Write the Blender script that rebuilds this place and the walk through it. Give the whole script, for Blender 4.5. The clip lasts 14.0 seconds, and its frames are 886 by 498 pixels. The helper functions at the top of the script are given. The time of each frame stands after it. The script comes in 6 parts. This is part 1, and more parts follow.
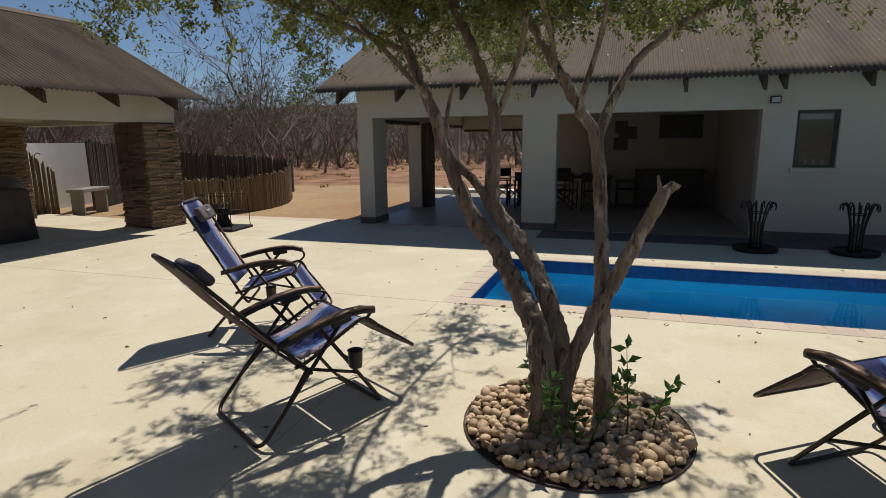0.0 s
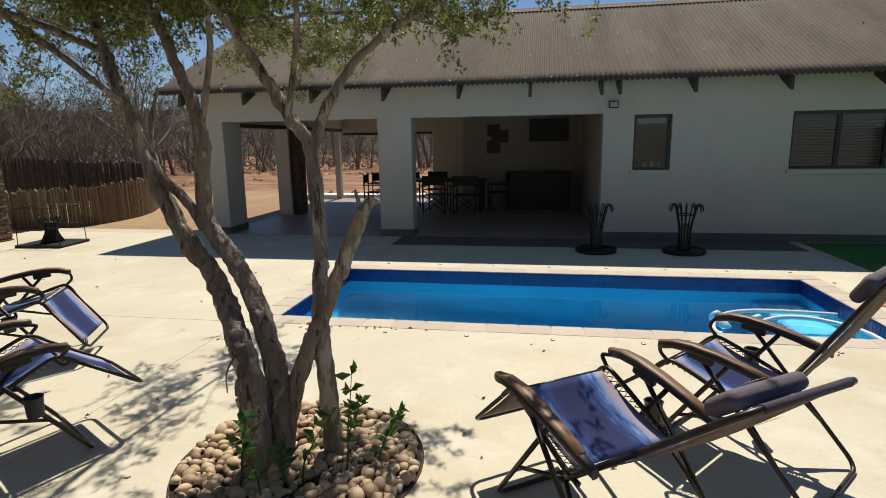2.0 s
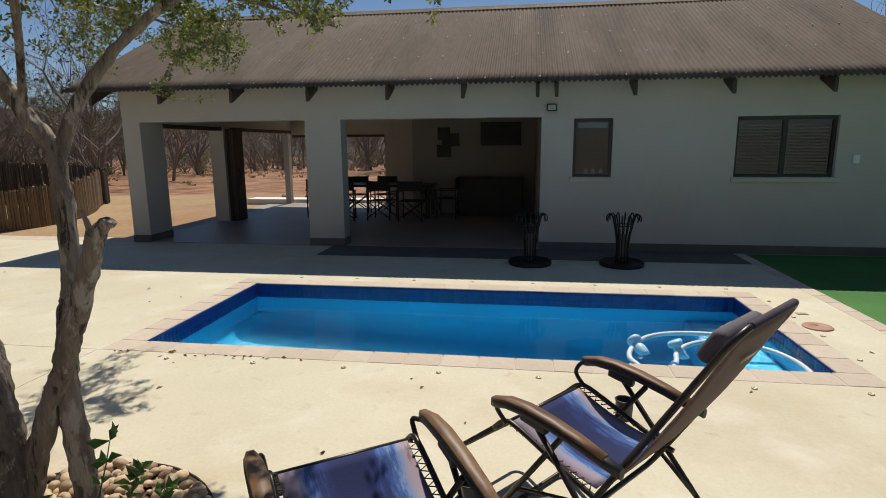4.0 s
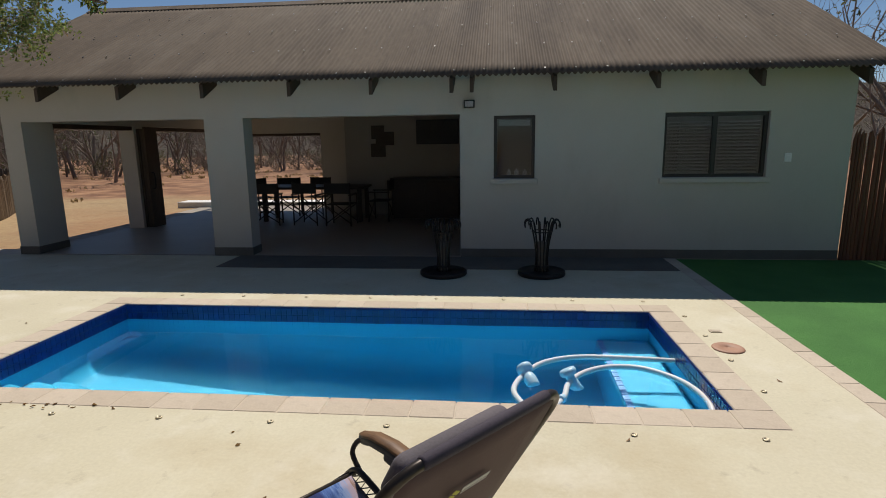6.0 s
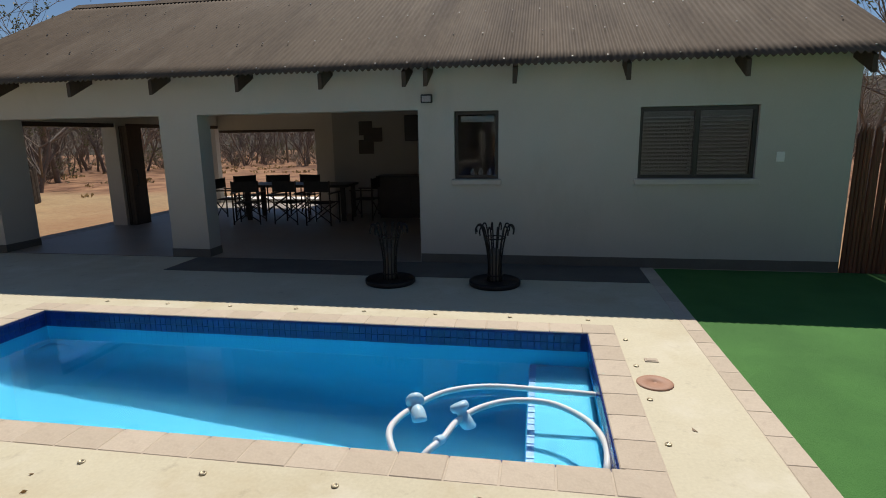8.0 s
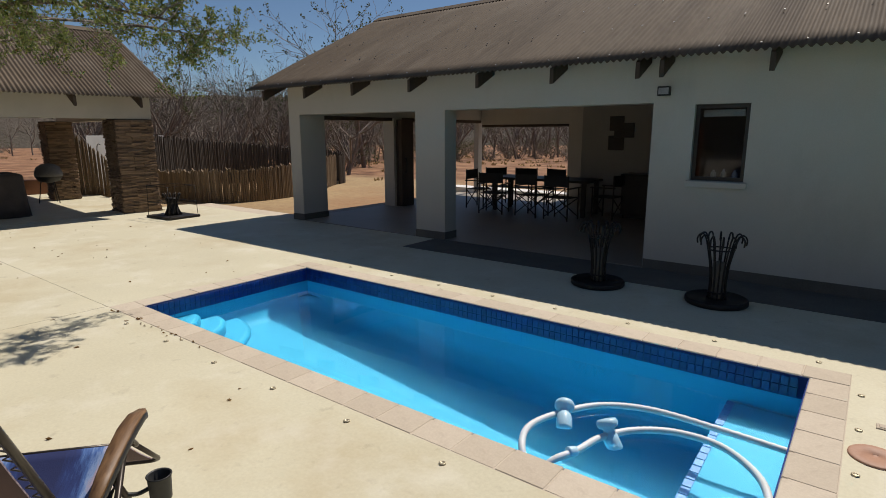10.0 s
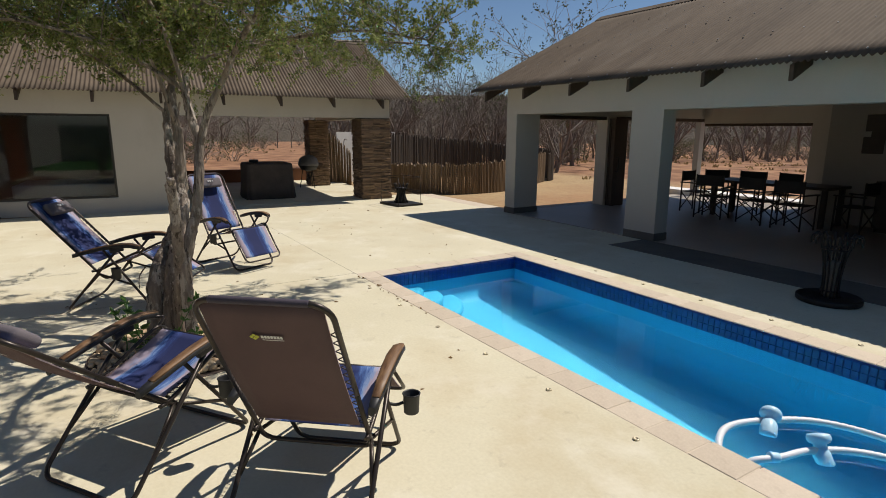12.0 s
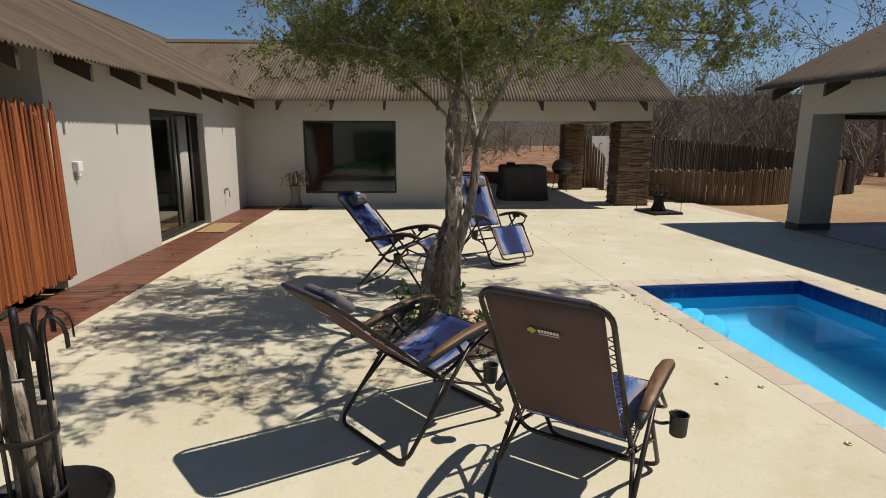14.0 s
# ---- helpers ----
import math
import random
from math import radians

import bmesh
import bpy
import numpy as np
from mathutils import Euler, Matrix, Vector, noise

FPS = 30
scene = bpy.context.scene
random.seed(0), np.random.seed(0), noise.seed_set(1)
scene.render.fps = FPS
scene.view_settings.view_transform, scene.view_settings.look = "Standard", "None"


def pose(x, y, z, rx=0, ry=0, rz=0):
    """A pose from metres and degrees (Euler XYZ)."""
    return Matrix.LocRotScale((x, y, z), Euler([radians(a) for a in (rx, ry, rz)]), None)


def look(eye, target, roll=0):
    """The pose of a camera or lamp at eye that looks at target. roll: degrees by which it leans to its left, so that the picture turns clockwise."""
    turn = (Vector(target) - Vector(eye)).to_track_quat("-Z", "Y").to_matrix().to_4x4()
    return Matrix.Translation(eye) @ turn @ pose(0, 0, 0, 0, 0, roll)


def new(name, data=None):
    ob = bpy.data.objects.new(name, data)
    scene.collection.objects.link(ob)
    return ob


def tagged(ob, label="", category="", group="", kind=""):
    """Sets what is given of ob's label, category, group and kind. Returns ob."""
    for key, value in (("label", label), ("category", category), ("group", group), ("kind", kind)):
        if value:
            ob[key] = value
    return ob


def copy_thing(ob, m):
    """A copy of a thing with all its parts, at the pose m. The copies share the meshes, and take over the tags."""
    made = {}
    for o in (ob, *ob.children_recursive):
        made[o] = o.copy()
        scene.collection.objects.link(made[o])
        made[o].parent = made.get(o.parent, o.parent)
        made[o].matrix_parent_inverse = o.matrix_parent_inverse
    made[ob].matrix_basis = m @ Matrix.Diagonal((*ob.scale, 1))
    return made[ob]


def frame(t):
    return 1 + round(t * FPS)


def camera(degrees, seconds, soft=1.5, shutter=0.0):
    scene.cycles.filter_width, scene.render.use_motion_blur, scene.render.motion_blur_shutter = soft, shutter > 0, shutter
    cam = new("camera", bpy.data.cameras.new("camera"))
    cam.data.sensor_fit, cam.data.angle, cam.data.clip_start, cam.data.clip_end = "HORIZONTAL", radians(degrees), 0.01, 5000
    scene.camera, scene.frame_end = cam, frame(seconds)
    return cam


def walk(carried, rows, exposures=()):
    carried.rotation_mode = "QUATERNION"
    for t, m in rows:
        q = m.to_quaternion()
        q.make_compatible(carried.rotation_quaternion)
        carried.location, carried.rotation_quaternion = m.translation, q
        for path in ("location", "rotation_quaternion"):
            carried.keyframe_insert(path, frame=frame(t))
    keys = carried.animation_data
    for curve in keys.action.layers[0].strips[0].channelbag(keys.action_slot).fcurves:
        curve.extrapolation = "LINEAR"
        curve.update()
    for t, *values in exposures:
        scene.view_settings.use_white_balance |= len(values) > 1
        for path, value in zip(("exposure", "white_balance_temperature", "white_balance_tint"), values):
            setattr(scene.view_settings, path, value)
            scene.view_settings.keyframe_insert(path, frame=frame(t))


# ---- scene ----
cam = camera(76.8, 14.0, soft=0.95)
PATH = [
    (0, (1.417, 1.145, 1.628), (0.803, 3.01, 1.246), -0.6),
    (0.5, (1.598, 1.333, 1.623), (1.104, 3.234, 1.247), -0.7),
    (1, (1.865, 1.457, 1.613), (1.451, 3.378, 1.24), -1.0),
    (1.5, (2.148, 1.561, 1.643), (1.767, 3.487, 1.267), -1.0),
    (2, (2.426, 1.694, 1.656), (2.082, 3.627, 1.278), -0.9),
    (2.5, (2.671, 1.844, 1.658), (2.352, 3.784, 1.281), -1.0),
    (3, (2.903, 2.01, 1.657), (2.584, 3.95, 1.286), -1.1),
    (3.2, (2.955, 2.076, 1.647), (2.642, 4.018, 1.284), -0.9),
    (5.5, (3.663, 3.056, 1.706), (3.445, 5.008, 1.324), -0.8),
    (6, (3.938, 3.187, 1.696), (3.742, 5.142, 1.315), -0.8),
    (6.5, (4.244, 3.287, 1.726), (4.048, 5.241, 1.343), -0.8),
    (7, (4.495, 3.48, 1.709), (4.288, 5.434, 1.327), -0.8),
    (7.2, (4.594, 3.566, 1.739), (4.376, 5.517, 1.349), -0.8),
    (9.3, (5.476, 4.199, 1.704), (4.703, 6.0, 1.314), -0.5),
    (9.5, (5.519, 4.221, 1.708), (4.649, 5.976, 1.315), -0.3),
    (10, (5.62, 4.157, 1.705), (4.429, 5.709, 1.3), -0.1),
    (10.5, (5.755, 4.051, 1.692), (4.427, 5.488, 1.283), 0.2),
    (11, (5.857, 3.921, 1.72), (4.483, 5.315, 1.312), 0.3),
    (11.5, (5.872, 3.828, 1.73), (4.376, 5.088, 1.319), 0.3),
    (12, (5.885, 3.779, 1.729), (4.224, 4.811, 1.314), 0.3),
    (12.5, (5.889, 3.75, 1.732), (4.127, 4.598, 1.317), 0.3),
    (13, (5.898, 3.701, 1.728), (4.07, 4.395, 1.318), 0.2),
    (13.5, (5.86, 3.665, 1.727), (3.962, 4.141, 1.319), 0.2),
    (14, (5.844, 3.631, 1.716), (3.901, 3.87, 1.313), 0.1),
]
EXPOSURES = [(0, -0.06), (1, 0.10), (2, 0.24), (3.2, 0.16), (5.5, -0.04), (6, -0.05), (7, 0.03), (9.5, 0.02), (10, -0.04), (11, 0.0), (12.5, 0.12), (13, 0.08), (14, 0.02)]
walk(cam, [(t, look(eye, target, roll)) for t, eye, target, roll in PATH], EXPOSURES)

# ---- sky, sun, exposure ----
world = bpy.data.worlds.new("sky")
scene.world = world
world.use_nodes = True
wn = world.node_tree
sky = wn.nodes.new("ShaderNodeTexSky")
sky.sky_type = "NISHITA"
sky.sun_disc = False
sky.sun_elevation = radians(57.5)
sky.sun_rotation = radians(2)
sky.altitude = 1500
sky.dust_density = 0.0
sky.ozone_density = 4.0
wn.links.new(sky.outputs[0], wn.nodes["Background"].inputs[0])
wn.nodes["Background"].inputs[1].default_value = 0.066
sun = new("sun", bpy.data.lights.new("sun", "SUN"))
sun.data.energy = 4.4
sun.data.angle = radians(0.53)
sun.data.color = (1.0, 0.925, 0.84)
sun.matrix_world = look((0.2, 6.5, 10.0), (0, 0, 0))
scene.view_settings.exposure = 0.0


# ---- materials ----
def material(name, dark, light, rough=0.8, large=0.7, fine=30.0, bump=0.2, metal=0.0, spread=0.12, spec=0.4, stretch=(1, 1, 1), depth=0.004):
    """A surface with stains at a large scale, grain at a fine one, and a little relief; each piece differs by spread."""
    m = bpy.data.materials.new(name)
    m.use_nodes = True
    n, l = m.node_tree.nodes, m.node_tree.links
    b = n["Principled BSDF"]
    co, mp = n.new("ShaderNodeTexCoord"), n.new("ShaderNodeMapping")
    mp.inputs["Scale"].default_value = stretch
    l.new(co.outputs["Object"], mp.inputs["Vector"])
    a, f = n.new("ShaderNodeTexNoise"), n.new("ShaderNodeTexNoise")
    for t, s, d in ((a, large, 5.0), (f, fine, 6.0)):
        t.inputs["Scale"].default_value, t.inputs["Detail"].default_value, t.inputs["Roughness"].default_value = s, d, 0.6
        l.new(mp.outputs[0], t.inputs["Vector"])
    mix = n.new("ShaderNodeMath")
    mix.operation = "MULTIPLY_ADD"
    mix.inputs[1].default_value = 0.45
    l.new(f.outputs["Fac"], mix.inputs[0])
    sc = n.new("ShaderNodeMath")
    sc.operation = "MULTIPLY"
    sc.inputs[1].default_value = 0.55
    l.new(a.outputs["Fac"], sc.inputs[0])
    l.new(sc.outputs[0], mix.inputs[2])
    oi = n.new("ShaderNodeObjectInfo")
    sh = n.new("ShaderNodeMath")
    sh.operation = "MULTIPLY_ADD"
    sh.inputs[1].default_value = spread
    l.new(oi.outputs["Random"], sh.inputs[0])
    l.new(mix.outputs[0], sh.inputs[2])
    ramp = n.new("ShaderNodeValToRGB")
    ramp.color_ramp.elements[0].position, ramp.color_ramp.elements[1].position = 0.36, 0.64 + spread
    ramp.color_ramp.elements[0].color, ramp.color_ramp.elements[1].color = (*dark, 1), (*light, 1)
    l.new(sh.outputs[0], ramp.inputs[0])
    l.new(ramp.outputs[0], b.inputs["Base Color"])
    b.inputs["Roughness"].default_value, b.inputs["Metallic"].default_value = rough, metal
    b.inputs["Specular IOR Level"].default_value = spec
    if bump:
        bp = n.new("ShaderNodeBump")
        bp.inputs["Strength"].default_value, bp.inputs["Distance"].default_value = bump, depth
        l.new(f.outputs["Fac"], bp.inputs["Height"])
        l.new(bp.outputs[0], b.inputs["Normal"])
    return m


def clear(name, colour, rough=0.0, ior=1.45):
    m = bpy.data.materials.new(name)
    m.use_nodes = True
    b = m.node_tree.nodes["Principled BSDF"]
    b.inputs["Base Color"].default_value, b.inputs["Roughness"].default_value = (*colour, 1), rough
    b.inputs["Transmission Weight"].default_value, b.inputs["IOR"].default_value = 1.0, ior
    return m


CONCRETE = material("screed", (0.52, 0.47, 0.33), (0.66, 0.61, 0.445), 0.75, 0.55, 45, 0.15)
PAVER = material("paver", (0.49, 0.41, 0.31), (0.65, 0.56, 0.44), 0.85, 3, 60, 0.3, spread=0.3)
PLASTER = material("plaster", (0.45, 0.425, 0.375), (0.525, 0.497, 0.445), 0.9, 0.8, 90, 0.25)
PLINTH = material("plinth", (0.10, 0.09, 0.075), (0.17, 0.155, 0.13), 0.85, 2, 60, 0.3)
FLOORING = material("tile_floor", (0.25, 0.215, 0.172), (0.33, 0.288, 0.232), 0.45, 1.2, 40, 0.05)
CEILING = material("ceiling_board", (0.24, 0.195, 0.15), (0.31, 0.26, 0.205), 0.8, 2, 40, 0.1)
ROOFING = material("weathered_roof_sheet", (0.086, 0.063, 0.043), (0.165, 0.126, 0.088), 0.8, 0.9, 14, 0.1, stretch=(1, 0.25, 0.25), spec=0.15)
TIMBER = material("dark_timber", (0.035, 0.024, 0.017), (0.085, 0.058, 0.04), 0.7, 3, 40, 0.3, stretch=(1, 1, 0.2))
POLES = material("fence_pole", (0.095, 0.066, 0.040), (0.27, 0.20, 0.125), 0.85, 4, 50, 0.4, spread=0.4, stretch=(1, 1, 0.15))
GREYPOLES = material("grey_fence_pole", (0.040, 0.033, 0.027), (0.115, 0.095, 0.075), 0.9, 4, 50, 0.4, spread=0.4, stretch=(1, 1, 0.15))
REDPOLE = material("stained_pole", (0.10, 0.022, 0.008), (0.40, 0.115, 0.032), 0.6, 7, 60, 0.6, spread=0.6, stretch=(1, 1, 0.12))
DECKING = material("deck_board", (0.11, 0.040, 0.022), (0.215, 0.088, 0.05), 0.55, 4, 50, 0.2, spread=0.3, stretch=(1, 0.2, 1))
SLATE = material("ledge_stone", (0.050, 0.034, 0.024), (0.27, 0.185, 0.12), 0.85, 5, 40, 0.5, spread=0.6, depth=0.01)
SAND = material("sand", (0.21, 0.120, 0.062), (0.46, 0.335, 0.175), 0.95, 0.16, 9, 0.5, depth=0.03)
LAWN = material("artificial_turf", (0.035, 0.13, 0.022), (0.075, 0.235, 0.045), 0.85, 1.5, 120, 0.6, depth=0.01)
POOLSKIN = material("pool_plaster", (0.032, 0.385, 0.60), (0.050, 0.45, 0.67), 0.6, 0.6, 20, 0.05)
POOLTILE = material("pool_mosaic", (0.006, 0.018, 0.14), (0.014, 0.055, 0.28), 0.25, 8, 60, 0.0, spread=0.22, spec=0.6)
GROUT = material("grout", (0.012, 0.030, 0.15), (0.020, 0.050, 0.21), 0.8, 4, 60, 0.1)
FRAME = material("window_frame", (0.02, 0.018, 0.016), (0.04, 0.036, 0.03), 0.4, 3, 60, 0.0)
GLASS = clear("window_glass", (0.58, 0.61, 0.61), 0.0, 1.38)
WATER = clear("pool_water", (0.80, 0.95, 1.0), 0.0, 1.33)
WHITE = material("white_paint", (0.70, 0.69, 0.66), (0.80, 0.79, 0.76), 0.6, 2, 60, 0.05)
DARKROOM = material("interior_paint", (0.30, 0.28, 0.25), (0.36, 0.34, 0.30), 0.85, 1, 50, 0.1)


def stain(m, colour, scale, low, high, amount, stretch=(1, 1, 1), seed=0.0):
    """Blotches of another colour over a material."""
    n, l = m.node_tree.nodes, m.node_tree.links
    base = n["Principled BSDF"].inputs["Base Color"]
    co, mp, t, r, mix = n.new("ShaderNodeTexCoord"), n.new("ShaderNodeMapping"), n.new("ShaderNodeTexNoise"), n.new("ShaderNodeMapRange"), n.new("ShaderNodeMix")
    mp.inputs["Scale"].default_value, mp.inputs["Location"].default_value = stretch, (seed, seed * 0.7, 0)
    l.new(co.outputs["Object"], mp.inputs["Vector"])
    l.new(mp.outputs[0], t.inputs["Vector"])
    t.inputs["Scale"].default_value, t.inputs["Detail"].default_value, t.inputs["Roughness"].default_value = scale, 8.0, 0.65
    r.inputs["From Min"].default_value, r.inputs["From Max"].default_value, r.inputs["To Max"].default_value = low, high, amount
    l.new(t.outputs["Fac"], r.inputs["Value"])
    mix.data_type = "RGBA"
    l.new(r.outputs[0], mix.inputs["Factor"])
    l.new(base.links[0].from_socket, mix.inputs["A"])
    mix.inputs["B"].default_value = (*colour, 1)
    l.new(mix.outputs["Result"], base)


stain(CONCRETE, (0.46, 0.36, 0.20), 0.7, 0.50, 0.72, 0.55, seed=3.0)
stain(CONCRETE, (0.30, 0.25, 0.17), 6.0, 0.60, 0.74, 0.45, seed=9.0)
stain(CONCRETE, (0.74, 0.70, 0.58), 1.6, 0.52, 0.70, 0.5, seed=17.0)
stain(PLASTER, (0.33, 0.30, 0.25), 1.1, 0.55, 0.75, 0.35, (1, 1, 0.4), 5.0)
stain(ROOFING, (0.20, 0.165, 0.125), 1.4, 0.50, 0.70, 0.6, (1, 0.2, 0.2), 2.0)
stain(ROOFING, (0.045, 0.030, 0.022), 0.8, 0.52, 0.70, 0.6, (1.4, 0.25, 0.25), 7.0)
stain(PAVER, (0.40, 0.32, 0.245), 7.0, 0.50, 0.72, 0.5)
stain(REDPOLE, (0.05, 0.012, 0.005), 12.0, 0.53, 0.64, 0.8, (1, 1, 0.15), 4.0)
stain(REDPOLE, (0.52, 0.24, 0.06), 5.0, 0.56, 0.70, 0.7, (1, 1, 0.25), 11.0)
stain(DECKING, (0.06, 0.03, 0.02), 3.0, 0.5, 0.7, 0.6)
stain(SAND, (0.30, 0.13, 0.06), 0.05, 0.45, 0.60, 0.7, seed=4.0)


def red_earth(m):
    """Red bush soil that begins past the graded yellow sand round the buildings."""
    n, l = m.node_tree.nodes, m.node_tree.links
    base = n["Principled BSDF"].inputs["Base Color"]
    co, sep, far, side, top, wob, add, fac, mix, tone, tr = (n.new("ShaderNode" + k) for k in ("TexCoord", "SeparateXYZ", "MapRange", "MapRange", "Math", "TexNoise", "Math", "MapRange", "Mix", "TexNoise", "ValToRGB"))
    l.new(co.outputs["Object"], sep.inputs[0])
    for node, axis, a, b in ((far, 1, 18.0, 25.0), (side, 0, -12.0, -16.0)):
        l.new(sep.outputs[axis], node.inputs["Value"])
        node.inputs["From Min"].default_value, node.inputs["From Max"].default_value = a, b
    top.operation = "MAXIMUM"
    l.new(far.outputs[0], top.inputs[0])
    l.new(side.outputs[0], top.inputs[1])
    wob.inputs["Scale"].default_value, wob.inputs["Detail"].default_value = 0.22, 6.0
    l.new(co.outputs["Object"], wob.inputs["Vector"])
    l.new(top.outputs[0], add.inputs[0])
    l.new(wob.outputs["Fac"], add.inputs[1])
    fac.inputs["From Min"].default_value, fac.inputs["From Max"].default_value = 0.75, 1.0
    l.new(add.outputs[0], fac.inputs["Value"])
    tone.inputs["Scale"].default_value, tone.inputs["Detail"].default_value = 0.9, 8.0
    l.new(co.outputs["Object"], tone.inputs["Vector"])
    tr.color_ramp.elements[0].position, tr.color_ramp.elements[1].position = 0.35, 0.68
    tr.color_ramp.elements[0].color, tr.color_ramp.elements[1].color = (0.16, 0.072, 0.036, 1), (0.39, 0.215, 0.112, 1)
    l.new(tone.outputs["Fac"], tr.inputs[0])
    mix.data_type = "RGBA"
    l.new(fac.outputs[0], mix.inputs["Factor"])
    l.new(base.links[0].from_socket, mix.inputs["A"])
    l.new(tr.outputs[0], mix.inputs["B"])
    l.new(mix.outputs["Result"], base)


red_earth(SAND)
stain(SAND, (0.12, 0.075, 0.045), 0.5, 0.56, 0.70, 0.5, seed=8.0)


# ---- building helpers ----
def box(bm, x0, x1, y0, y1, z0, z1, m=None):
    v = [bm.verts.new(p) for p in ((x0, y0, z0), (x1, y0, z0), (x1, y1, z0), (x0, y1, z0), (x0, y0, z1), (x1, y0, z1), (x1, y1, z1), (x0, y1, z1))]
    for f in ((3, 2, 1, 0), (4, 5, 6, 7), (0, 1, 5, 4), (1, 2, 6, 5), (2, 3, 7, 6), (3, 0, 4, 7)):
        bm.faces.new([v[i] for i in f])
    if m is not None:
        bmesh.ops.transform(bm, matrix=m, verts=v)
    return v


def soft_box(bm, x0, x1, y0, y1, z0, z1, r=0.005, m=None, n=2):
    t = bmesh.new()
    box(t, x0, x1, y0, y1, z0, z1)
    bmesh.ops.bevel(t, geom=t.edges[:], offset=r, segments=n, affect="EDGES", profile=0.5)
    if m is not None:
        t.transform(m)
    me = bpy.data.meshes.new("tmp")
    t.to_mesh(me)
    t.free()
    bm.from_mesh(me)
    bpy.data.meshes.remove(me)


def tube(bm, pts, r, n=8, cap=True):
    """A bent round bar through pts; r is one radius or one for each point."""
    pts = [Vector(p) for p in pts]
    rs = r if hasattr(r, "__len__") else [r] * len(pts)
    side = None
    rings = []
    for i, p in enumerate(pts):
        d = (pts[min(i + 1, len(pts) - 1)] - pts[max(i - 1, 0)]).normalized()
        if side is None:
            side = d.cross(Vector((0, 0, 1)) if abs(d.z) < 0.9 else Vector((1, 0, 0))).normalized()
        side = (side - d * side.dot(d)).normalized()
        up = d.cross(side)
        rings.append([bm.verts.new(p + rs[i] * (math.cos(a) * side + math.sin(a) * up)) for a in (2 * math.pi * k / n for k in range(n))])
    for a, b in zip(rings, rings[1:]):
        for k in range(n):
            f = bm.faces.new((a[k], a[(k + 1) % n], b[(k + 1) % n], b[k]))
            f.smooth = True
    if cap:
        bm.faces.new(rings[0][::-1])
        bm.faces.new(rings[-1])


def curve_points(pts, steps=6):
    """A smooth line through pts (Catmull-Rom)."""
    pts = [Vector(p) for p in pts]
    out = []
    for i in range(len(pts) - 1):
        a, b, c, d = pts[max(i - 1, 0)], pts[i], pts[i + 1], pts[min(i + 2, len(pts) - 1)]
        for k in range(steps):
            t = k / steps
            out.append(0.5 * (2 * b + (c - a) * t + (2 * a - 5 * b + 4 * c - d) * t * t + (3 * b - a - 3 * c + d) * t ** 3))
    return out + [pts[-1]]


def lathe(bm, profile, n=20, m=None):
    rings = []
    for r, z in profile:
        rings.append([bm.verts.new((r * math.cos(2 * math.pi * k / n), r * math.sin(2 * math.pi * k / n), z)) for k in range(n)])
    for a, b in zip(rings, rings[1:]):
        for k in range(n):
            bm.faces.new((a[k], a[(k + 1) % n], b[(k + 1) % n], b[k])).smooth = True
    bm.faces.new(rings[0][::-1])
    bm.faces.new(rings[-1])
    if m is not None:
        bmesh.ops.transform(bm, matrix=m, verts=[v for g in rings for v in g])


def mesh_of(bm, name, mat):
    me = bpy.data.meshes.new(name)
    bm.normal_update()
    bm.to_mesh(me)
    bm.free()
    me.materials.append(mat)
    return me


def part(name, bm, mat, parent, label=""):
    ob = new(name, mesh_of(bm, name, mat) if isinstance(bm, bmesh.types.BMesh) else bm)
    ob.parent = parent
    return tagged(ob, label)


def setting(name, bm, mat, label, category="wall"):
    return tagged(new(name, mesh_of(bm, name, mat)), label, category, kind="structure")


def thing(name, label, category, at=None, group="", kind=""):
    ob = new(name)
    if at is not None:
        ob.matrix_world = at
    return tagged(ob, label, category, group, kind)


# ---- plan ----
FY = 11.27                                   # the lodge's front wall
PX0, PX1, PY0, PY1 = -0.09, 5.43, 6.62, 8.68  # the pool
WING = Matrix.Translation((-8.0, 0.6, 0)) @ Matrix.Rotation(math.atan2(0.0885, 1), 4, "Z").inverted()   # patio wing: y along its front, x outward
LEFT = Matrix.Translation((-8.0, 0.6, 0)) @ Matrix.Rotation(-math.atan2(0.057, 1), 4, "Z")  # bedroom wing: x along its front, y outward

# ground: one sheet to the horizon, a hole cut for the pool by strips round it
bm = bmesh.new()
R = 400
xs, ys = [-R, -40, -7.6, PX0 - 0.1, PX1 + 0.1, 6.5, 12, R], [-R, -6, PY0 - 0.1, PY1 + 0.1, 11.4, 30, R]
grid = [[bm.verts.new((x, y, -0.06)) for y in ys] for x in xs]
for i in range(len(xs) - 1):
    for j in range(len(ys) - 1):
        if not (i == 3 and j == 2):
            bm.faces.new((grid[i][j], grid[i + 1][j], grid[i + 1][j + 1], grid[i][j + 1]))
setting("ground", bm, SAND, "dry orange-tan sand of the bush", "ground")

# concrete court round the pool
bm = bmesh.new()
CO = 0.24
for a in ((-7.75, PX0 - CO, 0.15, 11.27), (PX0 - CO, PX1 + CO, -1.5, PY0 - CO), (PX0 - CO, PX1 + CO, PY1 + CO, 11.27), (PX1 + CO, 6.29, -1.5, 11.27), (-0.33, 0.0, -1.5, 0.15)):
    box(bm, *a, -0.12, 0.0)
setting("pavement", bm, CONCRETE, "pale cream screeded concrete court around the pool", "pavement")

